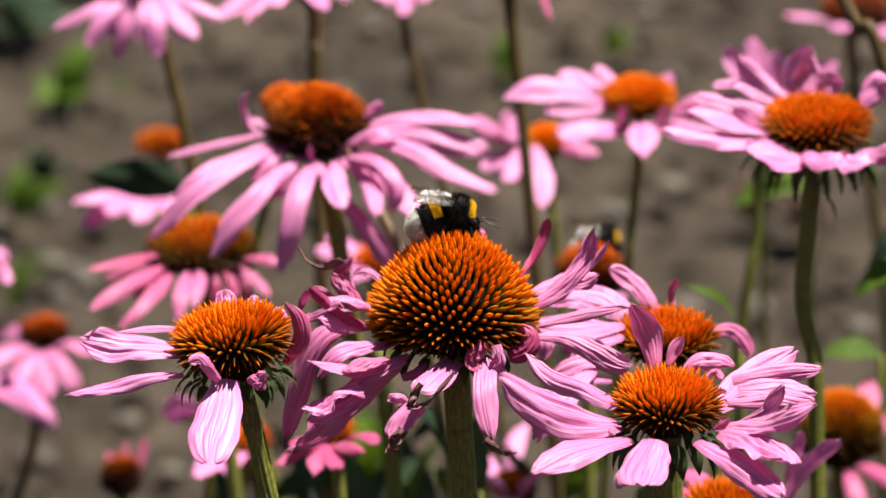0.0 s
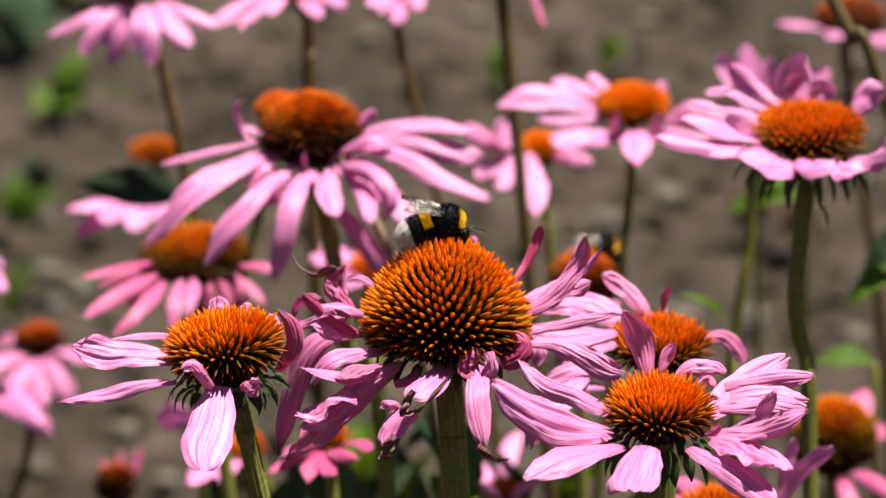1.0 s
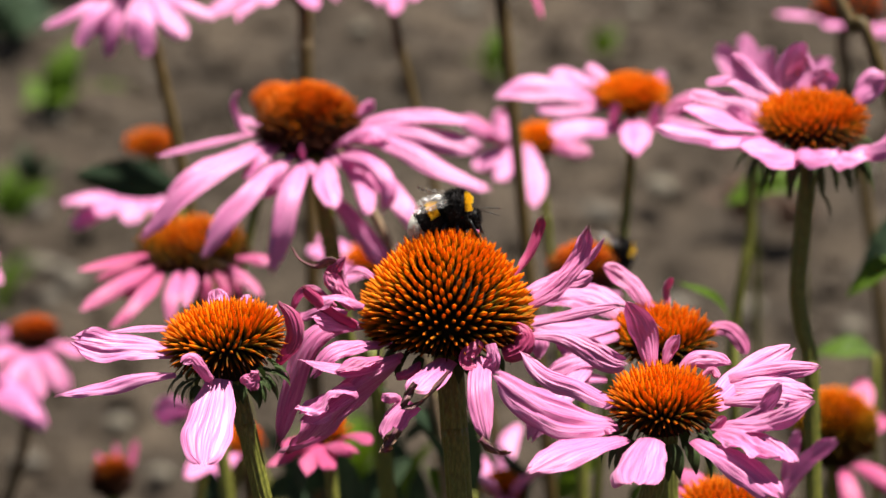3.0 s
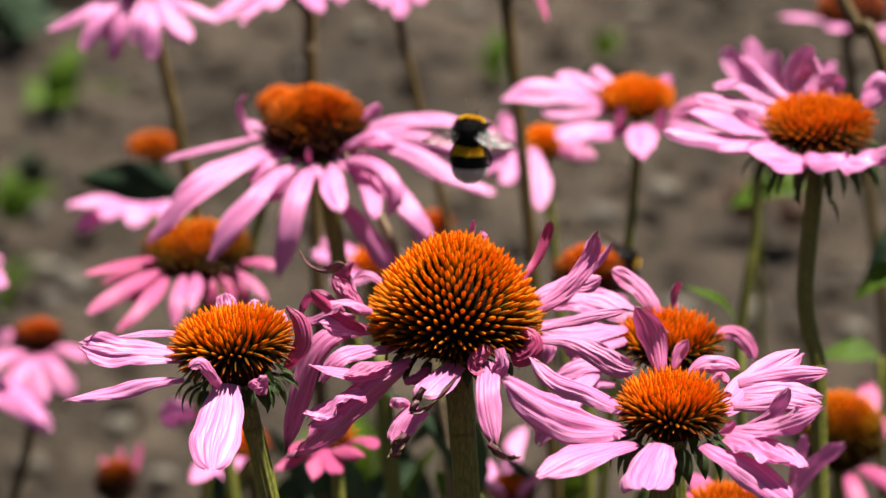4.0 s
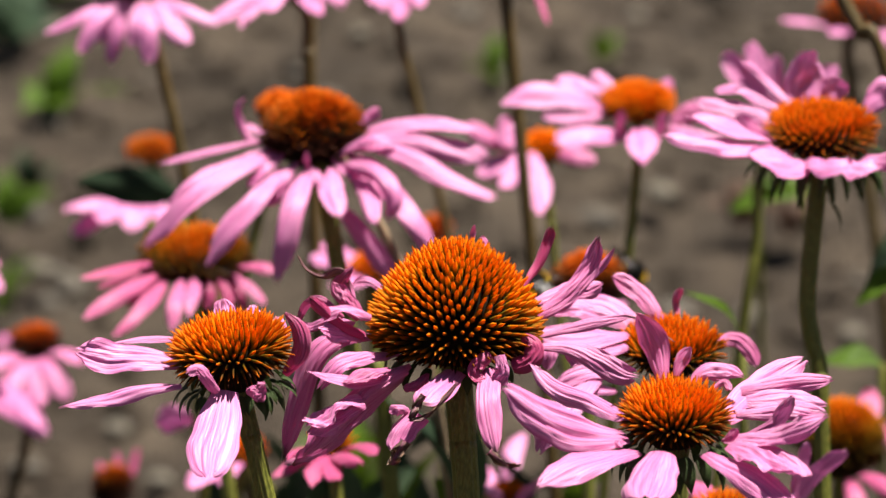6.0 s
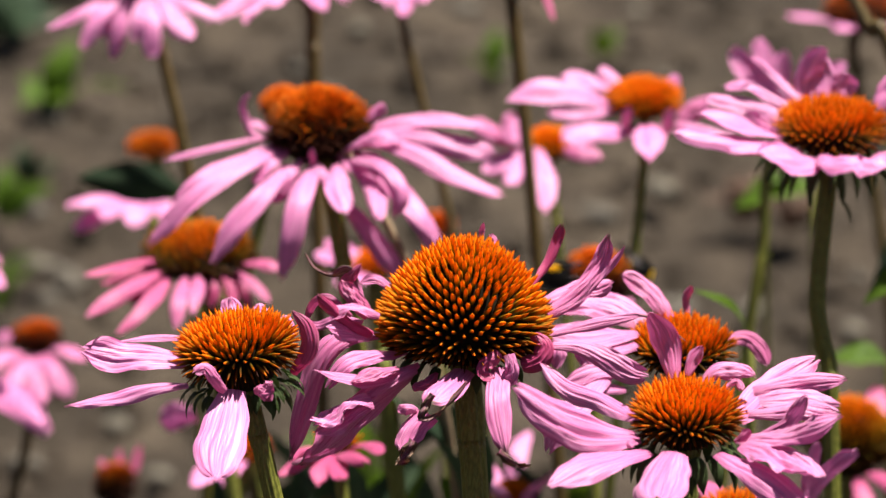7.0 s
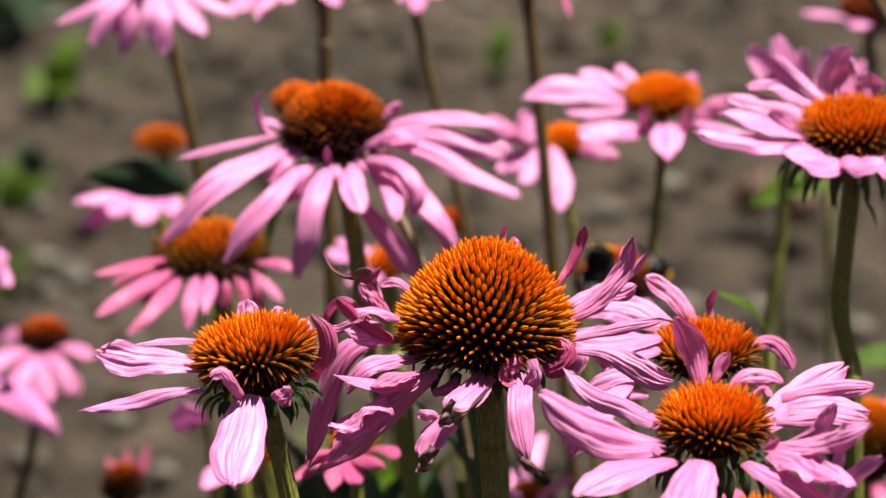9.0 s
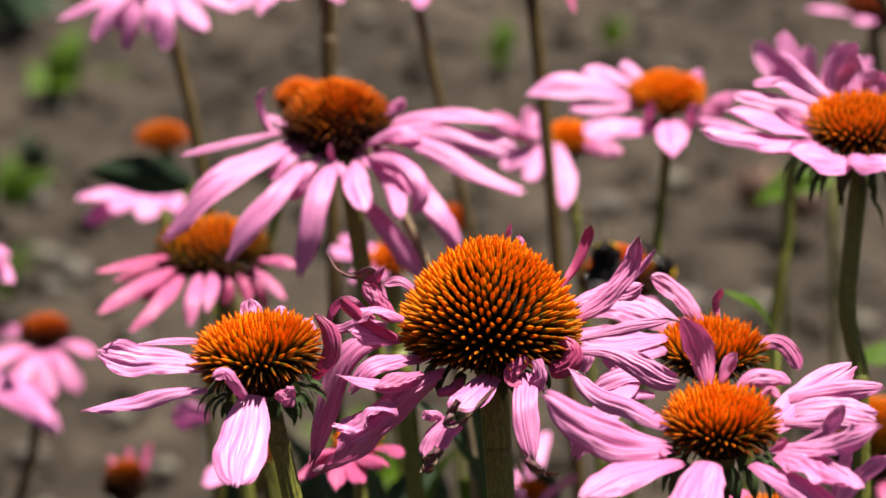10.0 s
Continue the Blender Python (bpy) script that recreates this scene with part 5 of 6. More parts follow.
petal(f, -102, -102, 7, 29.5, 6.3, 0.12, -5, 0.15, 1.2)
petal(f, -71, -71, 1, 27.1, 7.2, 0.12, 8, 0.15, 1.2)
petal(f, -58, -58, 10, 31.8, 6.3, 0.1, 12, 0.15, 1.2)
petal(f, 58, 58, -27, 30.1, 6.3, 0.1, 11, 0.15, 1.2)

# third high flower
f = flower(PINK, (-0.0168, 0.6068, 0.8997), 10.3, 7.9, tilt=(0, 0), up=0.4, count=100, spine=4.5, tone=0.5, taper=0.08, age_shade=0.0, ripe=1.04, dusk=0.15, seed=21)
stem(f, [(-0.0168, 0.6068, 0.8954), (-0.0183, 0.6012, 0.8842), (-0.0121, 0.5920, 0.8591), (-0.0010, 0.5758, 0.8146), (0.0290, 0.5322, 0.6746), (0.0640, 0.4812, 0.3036), (0.0665, 0.4776, -0.0200)], 1.65, dark=True)
petal(f, -112, -112, 9, 25.4, 6.0, 0.12, -9, 0.15, 1.2)
petal(f, -90, -90, -2, 26.6, 7.8, 0.12, 0, 0.15, 1.2)
petal(f, -77, -77, 8, 27.4, 6.9, 0.12, 5, 0.15, 1.2)
petal(f, -103, -103, 7, 25.3, 5.5, 0.12, -5, 0.15, 1.2)

# fourth high flower
f = flower(PINK, (0.0172, 0.5027, 0.9401), 10.5, 7.2, tilt=(0, 0), up=0.4, count=100, spine=4.5, tone=0.5, taper=0.08, age_shade=0.0, ripe=1.04, dusk=0.15, seed=22)
stem(f, [(0.0172, 0.5027, 0.9361), (0.0189, 0.4969, 0.9239), (0.0224, 0.4858, 0.8935), (0.0275, 0.4675, 0.8433), (0.0398, 0.4238, 0.7033), (0.0542, 0.3729, 0.3165), (0.0552, 0.3692, -0.0200)], 2.10, dark=True)
petal(f, -62, -62, -27, 29.9, 3.4, 0.1, 10, 0.5, 1.2)

# stalk of a flower above
f = flower(PINK, (0.1119, 0.3921, 0.9897), 9.6, 6.1, tilt=(0, 0), up=0.5, count=60, spine=4.5, tone=0.5, taper=0.08, age_shade=0.0, ripe=0.86, dusk=0.15, seed=23)
stem(f, [(0.1179, 0.3920, 0.9667), (0.1215, 0.3860, 0.9575), (0.1268, 0.3800, 0.9484), (0.1348, 0.3720, 0.9363), (0.1748, 0.3220, 0.8000), (0.2348, 0.2720, 0.3600), (0.2448, 0.2620, -0.0200)], 2.0, dark=True)
petal(f, -102, -102, 6, 27.2, 5.9, 0.1, -5, 0.15, 1.2)

# far corner flower
f = flower(PINK, (0.1744, 0.8698, 0.8066), 16.0, 10.4, tilt=(0, 0), up=0.4, count=120, spine=4.5, tone=0.1, taper=0.08, age_shade=0.0, ripe=0.8, dusk=0.15, seed=24)
stem(f, [(0.1744, 0.8698, 0.8009), (0.1715, 0.8643, 0.7915), (0.1739, 0.8585, 0.7755), (0.1921, 0.8148, 0.6355), (0.2134, 0.7639, 0.2860), (0.2149, 0.7602, -0.0200)], 2.43, dark=True)
petal(f, -135, -135, 18, 41.3, 7.6, 0.08, -16, 0.15, 1.2)
petal(f, -110, -110, 17, 29.0, 7.6, 0.1, -8, 0.15, 1.2)
petal(f, -64, -64, 9, 28.1, 8.2, 0.1, 10, 0.15, 1.2)

# far small dome
f = flower(BARE, (-0.1367, 0.9822, 0.7076), 12.0, 7.1, tilt=(0, 0), up=0.4, count=120, spine=4.5, tone=0.4, taper=0.08, age_shade=0.0, ripe=1.1, dusk=0.15, seed=25)
stem(f, [(-0.1367, 0.9822, 0.7037), (-0.1293, 0.9753, 0.6884), (-0.1032, 0.9556, 0.6343), (-0.0953, 0.9430, 0.5999), (-0.0679, 0.8993, 0.4599), (-0.0360, 0.8484, 0.2069), (-0.0337, 0.8447, -0.0200)], 2.62)

# hidden drooping flower
# Low ripe and tone put the shade under the leaf into the dome's colour.
f = flower(PINK, (-0.1200, 0.6938, 0.7854), 6.6, 4.6, tilt=(0, 0), up=0.4, count=90, spine=3.5, tone=0.0, taper=0.08, age_shade=0.0, ripe=0.55, dusk=0.4, seed=26)
stem(f, [(-0.1200, 0.6938, 0.7818), (-0.1122, 0.6866, 0.7656), (-0.0923, 0.6745, 0.7322), (-0.0790, 0.6623, 0.6988), (-0.0311, 0.6187, 0.5588), (0.0248, 0.5677, 0.2515), (0.0288, 0.5641, -0.0200)], 2.00)
petal(f, -141, -141, 9, 33.2, 8.5, 0.1, -18, 0.15, 1.2)
petal(f, -135, -135, -10, 32.0, 8.5, 0.1, -17, 0.15, 1.2)
petal(f, -117, -117, 3, 28.7, 8.5, 0.12, -11, 0.15, 1.2)
petal(f, -97, -97, 2, 28.7, 9.9, 0.12, -3, 0.15, 1.2)
petal(f, -71, -71, 4, 26.8, 8.5, 0.12, 8, 0.15, 1.2)

# small dome with the second bee
# Dusk paints the shaded near side of this red dome darker.
f = flower(PINK, (0.0431, 0.3689, 0.8714), 11.5, 10.7, tilt=(0, 0), up=0.3, count=240, spine=4.5, tone=0.1, taper=0.15, age_shade=0.0, ripe=0.78, dusk=0.5, seed=27)
stem(f, [(0.0431, 0.3689, 0.8661), (0.0431, 0.3623, 0.8534), (0.0431, 0.3143, 0.7134), (0.0431, 0.2583, 0.3210), (0.0431, 0.2543, -0.0200)], 1.95)
petal(f, -109, -109, 18, 24.4, 5.9, 0.1, -8, 0.15, 1.2)
petal(f, -87, -87, 10, 23.6, 5.9, 0.1, 1, 0.15, 1.2)
petal(f, -70, -70, 18, 24.4, 5.9, 0.1, 8, 0.15, 1.2)

# pale flower behind the tall dome
f = flower(PINK, (-0.0274, 0.5273, 0.8172), 8.0, 6.8, tilt=(0, 0), up=0.5, count=100, spine=4.5, tone=0.5, taper=0.08, age_shade=0.0, ripe=1.04, dusk=0.15, seed=28)
stem(f, [(-0.0274, 0.5273, 0.8134), (-0.0214, 0.4992, 0.7400), (-0.0116, 0.4533, 0.6000), (-0.0002, 0.3997, 0.2700), (0.0006, 0.3959, -0.0200)], 2.59)
petal(f, -127, -127, 32, 33.4, 8.0, 0.1, -12, 0.15, 1.2)
petal(f, 104, 104, 0, 24.6, 9.4, 0.1, -6, 0.15, 1.2)
petal(f, 74, 74, -2, 24.5, 9.4, 0.1, 6, 0.15, 1.2)
petal(f, -114, -114, 16, 29.8, 8.0, 0.1, -10, 0.15, 1.2)
petal(f, 130, 130, 5, 31.0, 6.7, 0.1, -15, 0.15, 1.2)

# far red dome
f = flower(PINK, (-0.0055, 0.7946, 0.7359), 7.6, 7.0, tilt=(0, 0), up=0.5, count=90, spine=4.0, tone=0.1, taper=0.08, age_shade=0.0, ripe=1.04, dusk=0.15, seed=29)
stem(f, [(-0.0055, 0.7946, 0.7320), (-0.0048, 0.7866, 0.7141), (0.0000, 0.7386, 0.5741), (0.0055, 0.6826, 0.2583), (0.0059, 0.6786, -0.0200)], 1.90)
petal(f, -111, -111, 23, 18.1, 5.3, 0.1, -8, 0.15, 1.2)

# low flower in the shade
# Full aged tint darkens the petals in place of the shade above them.
f = flower(PINK, (-0.0325, 0.2054, 0.8846), 5.6, 3.8, tilt=(0, 0), up=0.5, count=120, spine=4.5, tone=0.5, taper=0.08, age_shade=1.0, ripe=0.86, dusk=0.05, seed=30)
stem(f, [(-0.0325, 0.2054, 0.8825), (-0.0313, 0.1999, 0.8694), (-0.0199, 0.1519, 0.7294), (-0.0066, 0.0959, 0.3282), (-0.0057, 0.0919, -0.0200)], 1.87)
petal(f, -121, -121, 6, 26.8, 5.6, 0.1, -12, 0.15, 1.2)
petal(f, -112, -112, 18, 27.4, 5.0, 0.1, -9, 0.15, 1.2)
petal(f, -71, -71, 17, 23.3, 5.6, 0.1, 7, 0.15, 1.2)
petal(f, -66, -66, 21, 27.5, 4.8, 0.1, 9, 0.15, 1.2)
petal(f, -87, -87, 5, 22.7, 5.6, 0.1, 1, 0.15, 1.2)
petal(f, -101, -101, 1, 22.6, 5.6, 0.1, -5, 0.15, 1.2)

# pale low flower
f = flower(PINK, (-0.0670, 0.4195, 0.7931), 6.7, 5.4, tilt=(0, 0), up=0.5, count=90, spine=4.5, tone=0.5, taper=0.08, age_shade=0.0, ripe=1.04, dusk=0.15, seed=31)
stem(f, [(-0.0670, 0.4195, 0.7901), (-0.0707, 0.4137, 0.7769), (-0.1048, 0.3657, 0.6369), (-0.1445, 0.3097, 0.2866), (-0.1474, 0.3057, -0.0200)], 2.06)
petal(f, -124, -124, 5, 28.8, 7.1, 0.05, -13, 0.15, 1.2)
petal(f, -104, -104, 5, 26.8, 7.1, 0.1, -6, 0.15, 1.2)
blade(f, [(-18, 4, 9.8), (-23.7, 6, 8), (-30.3, 8, 6.1)], 10.5, -30, cup=0.3, age_shade=0.1)

# unopened head
f = flower(BUD, (-0.1294, 0.6378, 0.6857), 9.2, 10.7, tilt=(0, 0), up=0.6, count=120, spine=4.5, tone=0.0, taper=0.08, age_shade=1.0, ripe=0.5, dusk=0.3, seed=32)
stem(f, [(-0.1294, 0.6378, 0.6799), (-0.1275, 0.6301, 0.6647), (-0.1118, 0.5821, 0.5247), (-0.0936, 0.5261, 0.2361), (-0.0923, 0.5221, -0.0200)], 2.41)
petal(f, 70, 70, 42, 23.3, 3.9, -0.1, 6, 0.5, 1.2)
petal(f, 91, 91, 34, 22.2, 3.9, -0.1, 0, 0.5, 1.2)
petal(f, 110, 110, 31, 19.6, 3.9, -0.1, -7, 0.5, 1.2)

# low shaded flower
f = flower(PINK, (0.0200, 0.4143, 0.7787), 7.5, 5.3, tilt=(0, 0), up=0.5, count=90, spine=4.5, tone=0.5, taper=0.08, age_shade=0.0, ripe=1.04, dusk=0.15, seed=33)
stem(f, [(0.0200, 0.4143, 0.7758), (0.0200, 0.4087, 0.7632), (0.0200, 0.3607, 0.6232), (0.0200, 0.3047, 0.2805), (0.0200, 0.3007, -0.0200)], 2.06)
petal(f, -114, -114, 41, 27.6, 7.5, 0.1, -7, 0.15, 1.2)
petal(f, -61, -61, 43, 29.8, 7.1, 0.1, 9, 0.15, 1.2)
petal(f, 124, 124, 13, 31.4, 7.5, 0.1, -13, 0.15, 1.2)
petal(f, -92, -92, 14, 21.4, 7.5, 0.1, -1, 0.15, 1.2)
petal(f, 81, 81, 31, 28.8, 7.1, 0.1, 3, 0.15, 1.2)

# leaves among the stems
leaf((-0.1010, 0.6400, 0.8050), (-0.1410, 0.6360, 0.8115), 0.0150, 0.16, -100, 0, "dark grey-green drooping coneflower leaf over a pink flower", M_LEAF_DARK)
leaf((0.0861, 0.3000, 0.8773), (0.0684, 0.2900, 0.8972), 0.0050, 0.14, 30, 1)
leaf((0.1433, 0.3527, 0.8815), (0.1245, 0.3487, 0.8703), 0.0091, 0.1, 20, 2)
leaf((0.1522, 0.5157, 0.7853), (0.1302, 0.5157, 0.7853), 0.0140, 0.1, 10, 3)
leaf((0.1504, 0.8004, 0.7519), (0.1176, 0.7976, 0.7425), 0.0170, 0.1, 20, 4)
leaf((0.1300, 0.8004, 0.7519), (0.1500, 0.7996, 0.7470), 0.0140, 0.1, 20, 5)
leaf((0.0097, 0.4240, 0.8054), (-0.0146, 0.4189, 0.7913), 0.0112, 0.1, -60, 6, "dark coneflower leaf with the shade of the stems in its colour", M_LEAF_DARK)
leaf((-0.0144, 0.4979, 0.7366), (-0.0024, 0.5058, 0.7581), 0.0120, 0.1, 60, 7)
leaf((0.0130, 0.5399, 0.7161), (0.0110, 0.5477, 0.7373), 0.0144, 0.1, 60, 8)
leaf((-0.0445, 0.4106, 0.7685), (-0.0454, 0.4192, 0.7922), 0.0187, 0.1, 70, 9, "dark coneflower leaf with the shade of the stems in its colour", M_LEAF_DARK)
leaf((-0.0633, 0.4552, 0.7552), (-0.0304, 0.4579, 0.7624), 0.0155, 0.1, 60, 10, "dark coneflower leaf with the shade of the stems in its colour", M_LEAF_DARK)
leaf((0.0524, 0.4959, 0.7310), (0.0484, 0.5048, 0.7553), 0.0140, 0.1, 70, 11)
leaf((-0.0295, 0.4125, 0.7738), (-0.0108, 0.4176, 0.7878), 0.0094, 0.1, -60, 12, "dark coneflower leaf with the shade of the stems in its colour", M_LEAF_DARK)
leaf((-0.0287, 0.3673, 0.7856), (-0.0431, 0.3766, 0.8110), 0.0163, 0.12, -70, 14, "dark coneflower leaf with the shade of the stems in its colour", M_LEAF_DARK)
leaf((-0.0077, 0.5812, 0.6934), (-0.0204, 0.5928, 0.7253), 0.0191, 0.12, 70, 15, "dark coneflower leaf with the shade of the stems in its colour", M_LEAF_DARK)
leaf((0.0247, 0.4106, 0.7685), (0.0153, 0.4195, 0.7931), 0.0150, 0.1, -70, 16, "dark coneflower leaf with the shade of the stems in its colour", M_LEAF_DARK)
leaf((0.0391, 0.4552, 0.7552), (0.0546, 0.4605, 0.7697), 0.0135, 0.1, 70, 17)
leaf((-0.0798, 0.5812, 0.6934), (-0.0882, 0.5906, 0.7193), 0.0148, 0.1, 60, 18, "dark coneflower leaf with the shade of the stems in its colour", M_LEAF_DARK)
leaf((-0.0602, 0.6276, 0.6849), (-0.0711, 0.6365, 0.7095), 0.0175, 0.1, -70, 19, "dark coneflower leaf with the shade of the stems in its colour", M_LEAF_DARK)
leaf((0.0578, 0.3259, 0.8077), (0.0665, 0.3301, 0.8192), 0.0105, 0.1, 20, 20)
leaf((0.0034, 0.2844, 0.8295), (-0.0050, 0.2878, 0.8390), 0.0084, 0.1, 40, 21)
leaf((0.0010, 0.2700, 0.8360), (-0.0190, 0.2500, 0.8800), 0.0150, 0.1, 30, 22, "dark coneflower leaf with the shade of the stems in its colour", M_LEAF_DARK)
leaf((0.0080, 0.2900, 0.8300), (-0.0040, 0.2760, 0.8680), 0.0130, 0.08, -20, 23, "dark coneflower leaf with the shade of the stems in its colour", M_LEAF_DARK)
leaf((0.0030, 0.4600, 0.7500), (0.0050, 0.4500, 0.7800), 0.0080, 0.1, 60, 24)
leaf((0.1620, 0.5100, 0.8420), (0.1417, 0.4900, 0.8200), 0.0130, 0.1, 50, 26, "dark coneflower leaf with the shade of the stems in its colour", M_LEAF_DARK)
stalk([(-0.0317, 0.2853, 0.9408), (-0.0180, 0.2769, 0.9178), (-0.0095, 0.2735, 0.8949), (-0.0036, 0.2689, 0.8685), (0.0004, 0.2673, 0.8370), (0.0043, 0.2657, 0.7676), (0.0143, 0.2757, 0.3838), (0.0193, 0.2857, -0.0200)], 1.25)

# weeds on the soil
weed(-0.395, 3.184, 0.085, 6, 0)
weed(0.170, 3.369, 0.05, 4, 1)
weed(0.048, 3.296, 0.05, 5, 2)
weed(-0.472, 3.507, 0.09, 6, 3)
weed(-0.407, 2.853, 0.06, 5, 4)
weed(-0.390, 2.615, 0.07, 6, 5)
weed(-0.470, 3.430, 0.10, 9, 7, mat=M_LEAF_DARK)
weed(-0.440, 3.600, 0.09, 8, 8)
# Dark leaves added to stand for a shadow patch on the soil.
weed(-0.395, 2.960, 0.05, 8, 9, mat=M_LEAF_DARK)
weed(0.322, 2.830, 0.045, 10, 41, "withered brown clump of leaves on the soil", M_DEAD)
weed(-0.067, 2.213, 0.08, 6, 6)
weed(0.282, 2.850, 0.05, 12, 40, "withered brown clump of leaves on the soil", M_DEAD)

# stones
stone(-0.269, 2.356, 0.01, 0)
stone(-0.228, 2.247, 0.011, 1)
stone(-0.370, 2.731, 0.012, 2)
stone(0.206, 2.941, 0.016, 3)
stone(-0.269, 2.533, 0.008, 4)
stone(0.357, 2.574, 0.01, 5)
stone(0.210, 3.528, 0.012, 6)
stone(-0.090, 3.466, 0.01, 7)
stone(0.270, 2.615, 0.012, 8)


# ---- bumblebees ----
def fuzzy(name, centre, radii, lo, hi, mat, hairs, length, rng, back=0.35, arc=(0.0, 2.0)):
    """A slice of an egg-shaped body between the fractions lo and hi of its length, set with fine hair."""
    c, r = np.array(centre), np.array(radii)
    rows, cols = max(4, int(14 * (hi - lo) / 2) + 3), 22
    V, Q = [], []
    whole = arc[1] - arc[0] > 1.99

    def skin(x, ph):
        w = math.sqrt(max(0.0, 1 - x * x))
        return c + r * np.array([x, w * math.cos(ph), w * math.sin(ph)])
    for i in range(rows):
        x = lo + (hi - lo) * i / (rows - 1)
        for j in range(cols):
            V.append(skin(x, math.pi * (arc[0] + (arc[1] - arc[0]) * j / (cols if whole else cols - 1))))
    Q += grid_faces(rows, cols, whole)
    if whole:
        Q += [tuple(range(cols)), tuple(range((rows - 1) * cols, rows * cols))[::-1]]
    for k in range(hairs):
        x, ph = rng.uniform(lo, hi), math.pi * rng.uniform(arc[0], arc[1])
        p = skin(x, ph)
        w = math.sqrt(max(0.0, 1 - x * x))
        n = np.array([x / r[0], w * math.cos(ph) / r[1], w * math.sin(ph) / r[2]])
        n /= np.linalg.norm(n)
        d = n + np.array([-back, 0, 0]) + rng.normal(0, 0.22, 3)
        d /= np.linalg.norm(d)
        e = np.cross(d, rng.normal(0, 1, 3))
        e *= 0.00009 / (np.linalg.norm(e) + 1e-9)
        i0 = len(V)
        tip = p + d * length * rng.uniform(0.6, 1.2)
        V += [p - e, p + e, tip]
        Q.append((i0, i0 + 1, i0 + 2))
    return mesh_object(name, V, Q, mat)


def wing_mesh(mirror):
    rows, cols = 18, 9
    V, UV = [], []
    for i in range(rows):
        s = i / (rows - 1)
        lead = 0.0011 * math.sin(math.pi * s) + 0.0004
        trail = -0.0042 * math.sin(math.pi * min(1, 0.10 + 0.9 * s) ** 0.75) ** 0.7 * (1 - 0.18 * (1 if 0.42 < s < 0.52 else 0))
        for j in range(cols):
            v = j / (cols - 1)
            x = lead + (trail - lead) * v
            V.append((x, mirror * 0.0115 * s, 0.00035 * math.sin(5 * v + 4 * s) + 0.0004 * math.cos(18 * v)))
            UV.append((s, v))
    return mesh_object("wing", V, grid_faces(rows, cols), M_WING, uv=UV)


def bumblebee(label, seed):
    """Heading +x, back up, about 17 mm long."""
    rng = np.random.default_rng(seed)
    bee = new("bumblebee")
    tagged(bee, label, "bee", "bumblebees on the flowers")
    bee.scale = (0.94, 0.94, 0.94)
    ab = part("abdomen", fuzzy("abdomen", (-0.0042, 0, 0.0004), (0.0056, 0.0044, 0.0047), -0.34, 1.0, M_BLACK, 1700, 0.0011, rng), bee, "black hairy abdomen")
    ab.matrix_basis = Matrix.Translation((0.0003, 0, 0.0003)) @ pose(0, 0, 0, 0, -31, 0)
    part("yellow_band", fuzzy("yellow_band", (-0.0042, 0, 0.0006), (0.0057, 0.0045, 0.0048), 0.30, 0.68, M_YELLOW, 1800, 0.0008, rng, 0.5, (0.14, 0.86)), ab, "bright yellow band of hair")
    part("white_tail", fuzzy("white_tail", (-0.0042, 0, 0.0004), (0.0057, 0.0045, 0.0048), -0.99, -0.30, M_WHITE, 2600, 0.0009, rng, 0.5), ab, "white hairy tail")
    th = part("thorax", fuzzy("thorax", (0.0028, 0, 0.0019), (0.0040, 0.0042, 0.0045), -1.0, 0.62, M_BLACK, 2200, 0.0013, rng), bee, "black hairy thorax")
    part("yellow_collar", fuzzy("yellow_collar", (0.0030, 0, 0.0018), (0.0040, 0.0041, 0.0043), 0.46, 0.82, M_YELLOW, 1600, 0.0008, rng, -0.1, (0.06, 0.94)), th, "yellow collar of hair")
    part("chest", fuzzy("chest", (0.0022, 0, -0.0012), (0.0040, 0.0028, 0.0022), -1.0, 1.0, M_BLACK, 700, 0.0010, rng), bee, "black hairy underside")
    hd = part("head", fuzzy("head", (0.0066, 0, -0.0008), (0.0016, 0.0021, 0.0024), -1.0, 1.0, M_BLACK, 700, 0.0008, rng), bee, "black head")
    for sd in (1, -1):
        line = smooth_line([(0.0076, 0.0008 * sd, 0.0006), (0.0092, 0.0012 * sd, 0.0013), (0.0128, 0.0026 * sd, 0.0004)], 6)
        v, q = tube(line, 0.00012, 6)
        part("antenna", mesh_object("antenna", v, q, M_SHELL), hd)
        eye = fuzzy("eye", (0.0070, 0.0014 * sd, 0.0001), (0.0006, 0.0006, 0.0012), -1, 1, M_SHELL, 0, 0, rng)
        part("eye", eye, hd, "dark glossy eye")
    line = smooth_line([(0.0074, 0, -0.0022), (0.0078, 0, -0.0040), (0.0074, 0, -0.0056)], 5)
    v, q = tube(line, np.linspace(0.0003, 0.0001, len(line)), 6)
    part("tongue", mesh_object("tongue", v, q, M_SHELL), hd)
    for sd in (1, -1):
        for x0, fx, reach, drop in ((0.0050, 0.0032, 0.0040, -0.0062), (0.0028, -0.0002, 0.0056, -0.0064), (0.0008, -0.0040, 0.0052, -0.0066)):
            line = smooth_line([(x0, 0.0014 * sd, -0.0008), (x0 + 0.3 * fx, sd * reach * 0.80, -0.0006), (x0 + 0.7 * fx, sd * reach, -0.0036), (x0 + fx, sd * reach * 0.9, drop)], 5)
            n = len(line)
            rad = np.interp(np.linspace(0, 1, n), [0, 0.25, 0.45, 0.7, 1], [0.0004, 0.00052, 0.00034, 0.00048, 0.00016])
            v, q = tube(line, rad, 7)
            V, Q = list(v), list(q)
            for k in range(60):
                i = int(rng.integers(0, n))
                o = rng.normal(0, 1, 3)
                o /= np.linalg.norm(o)
                i0 = len(V)
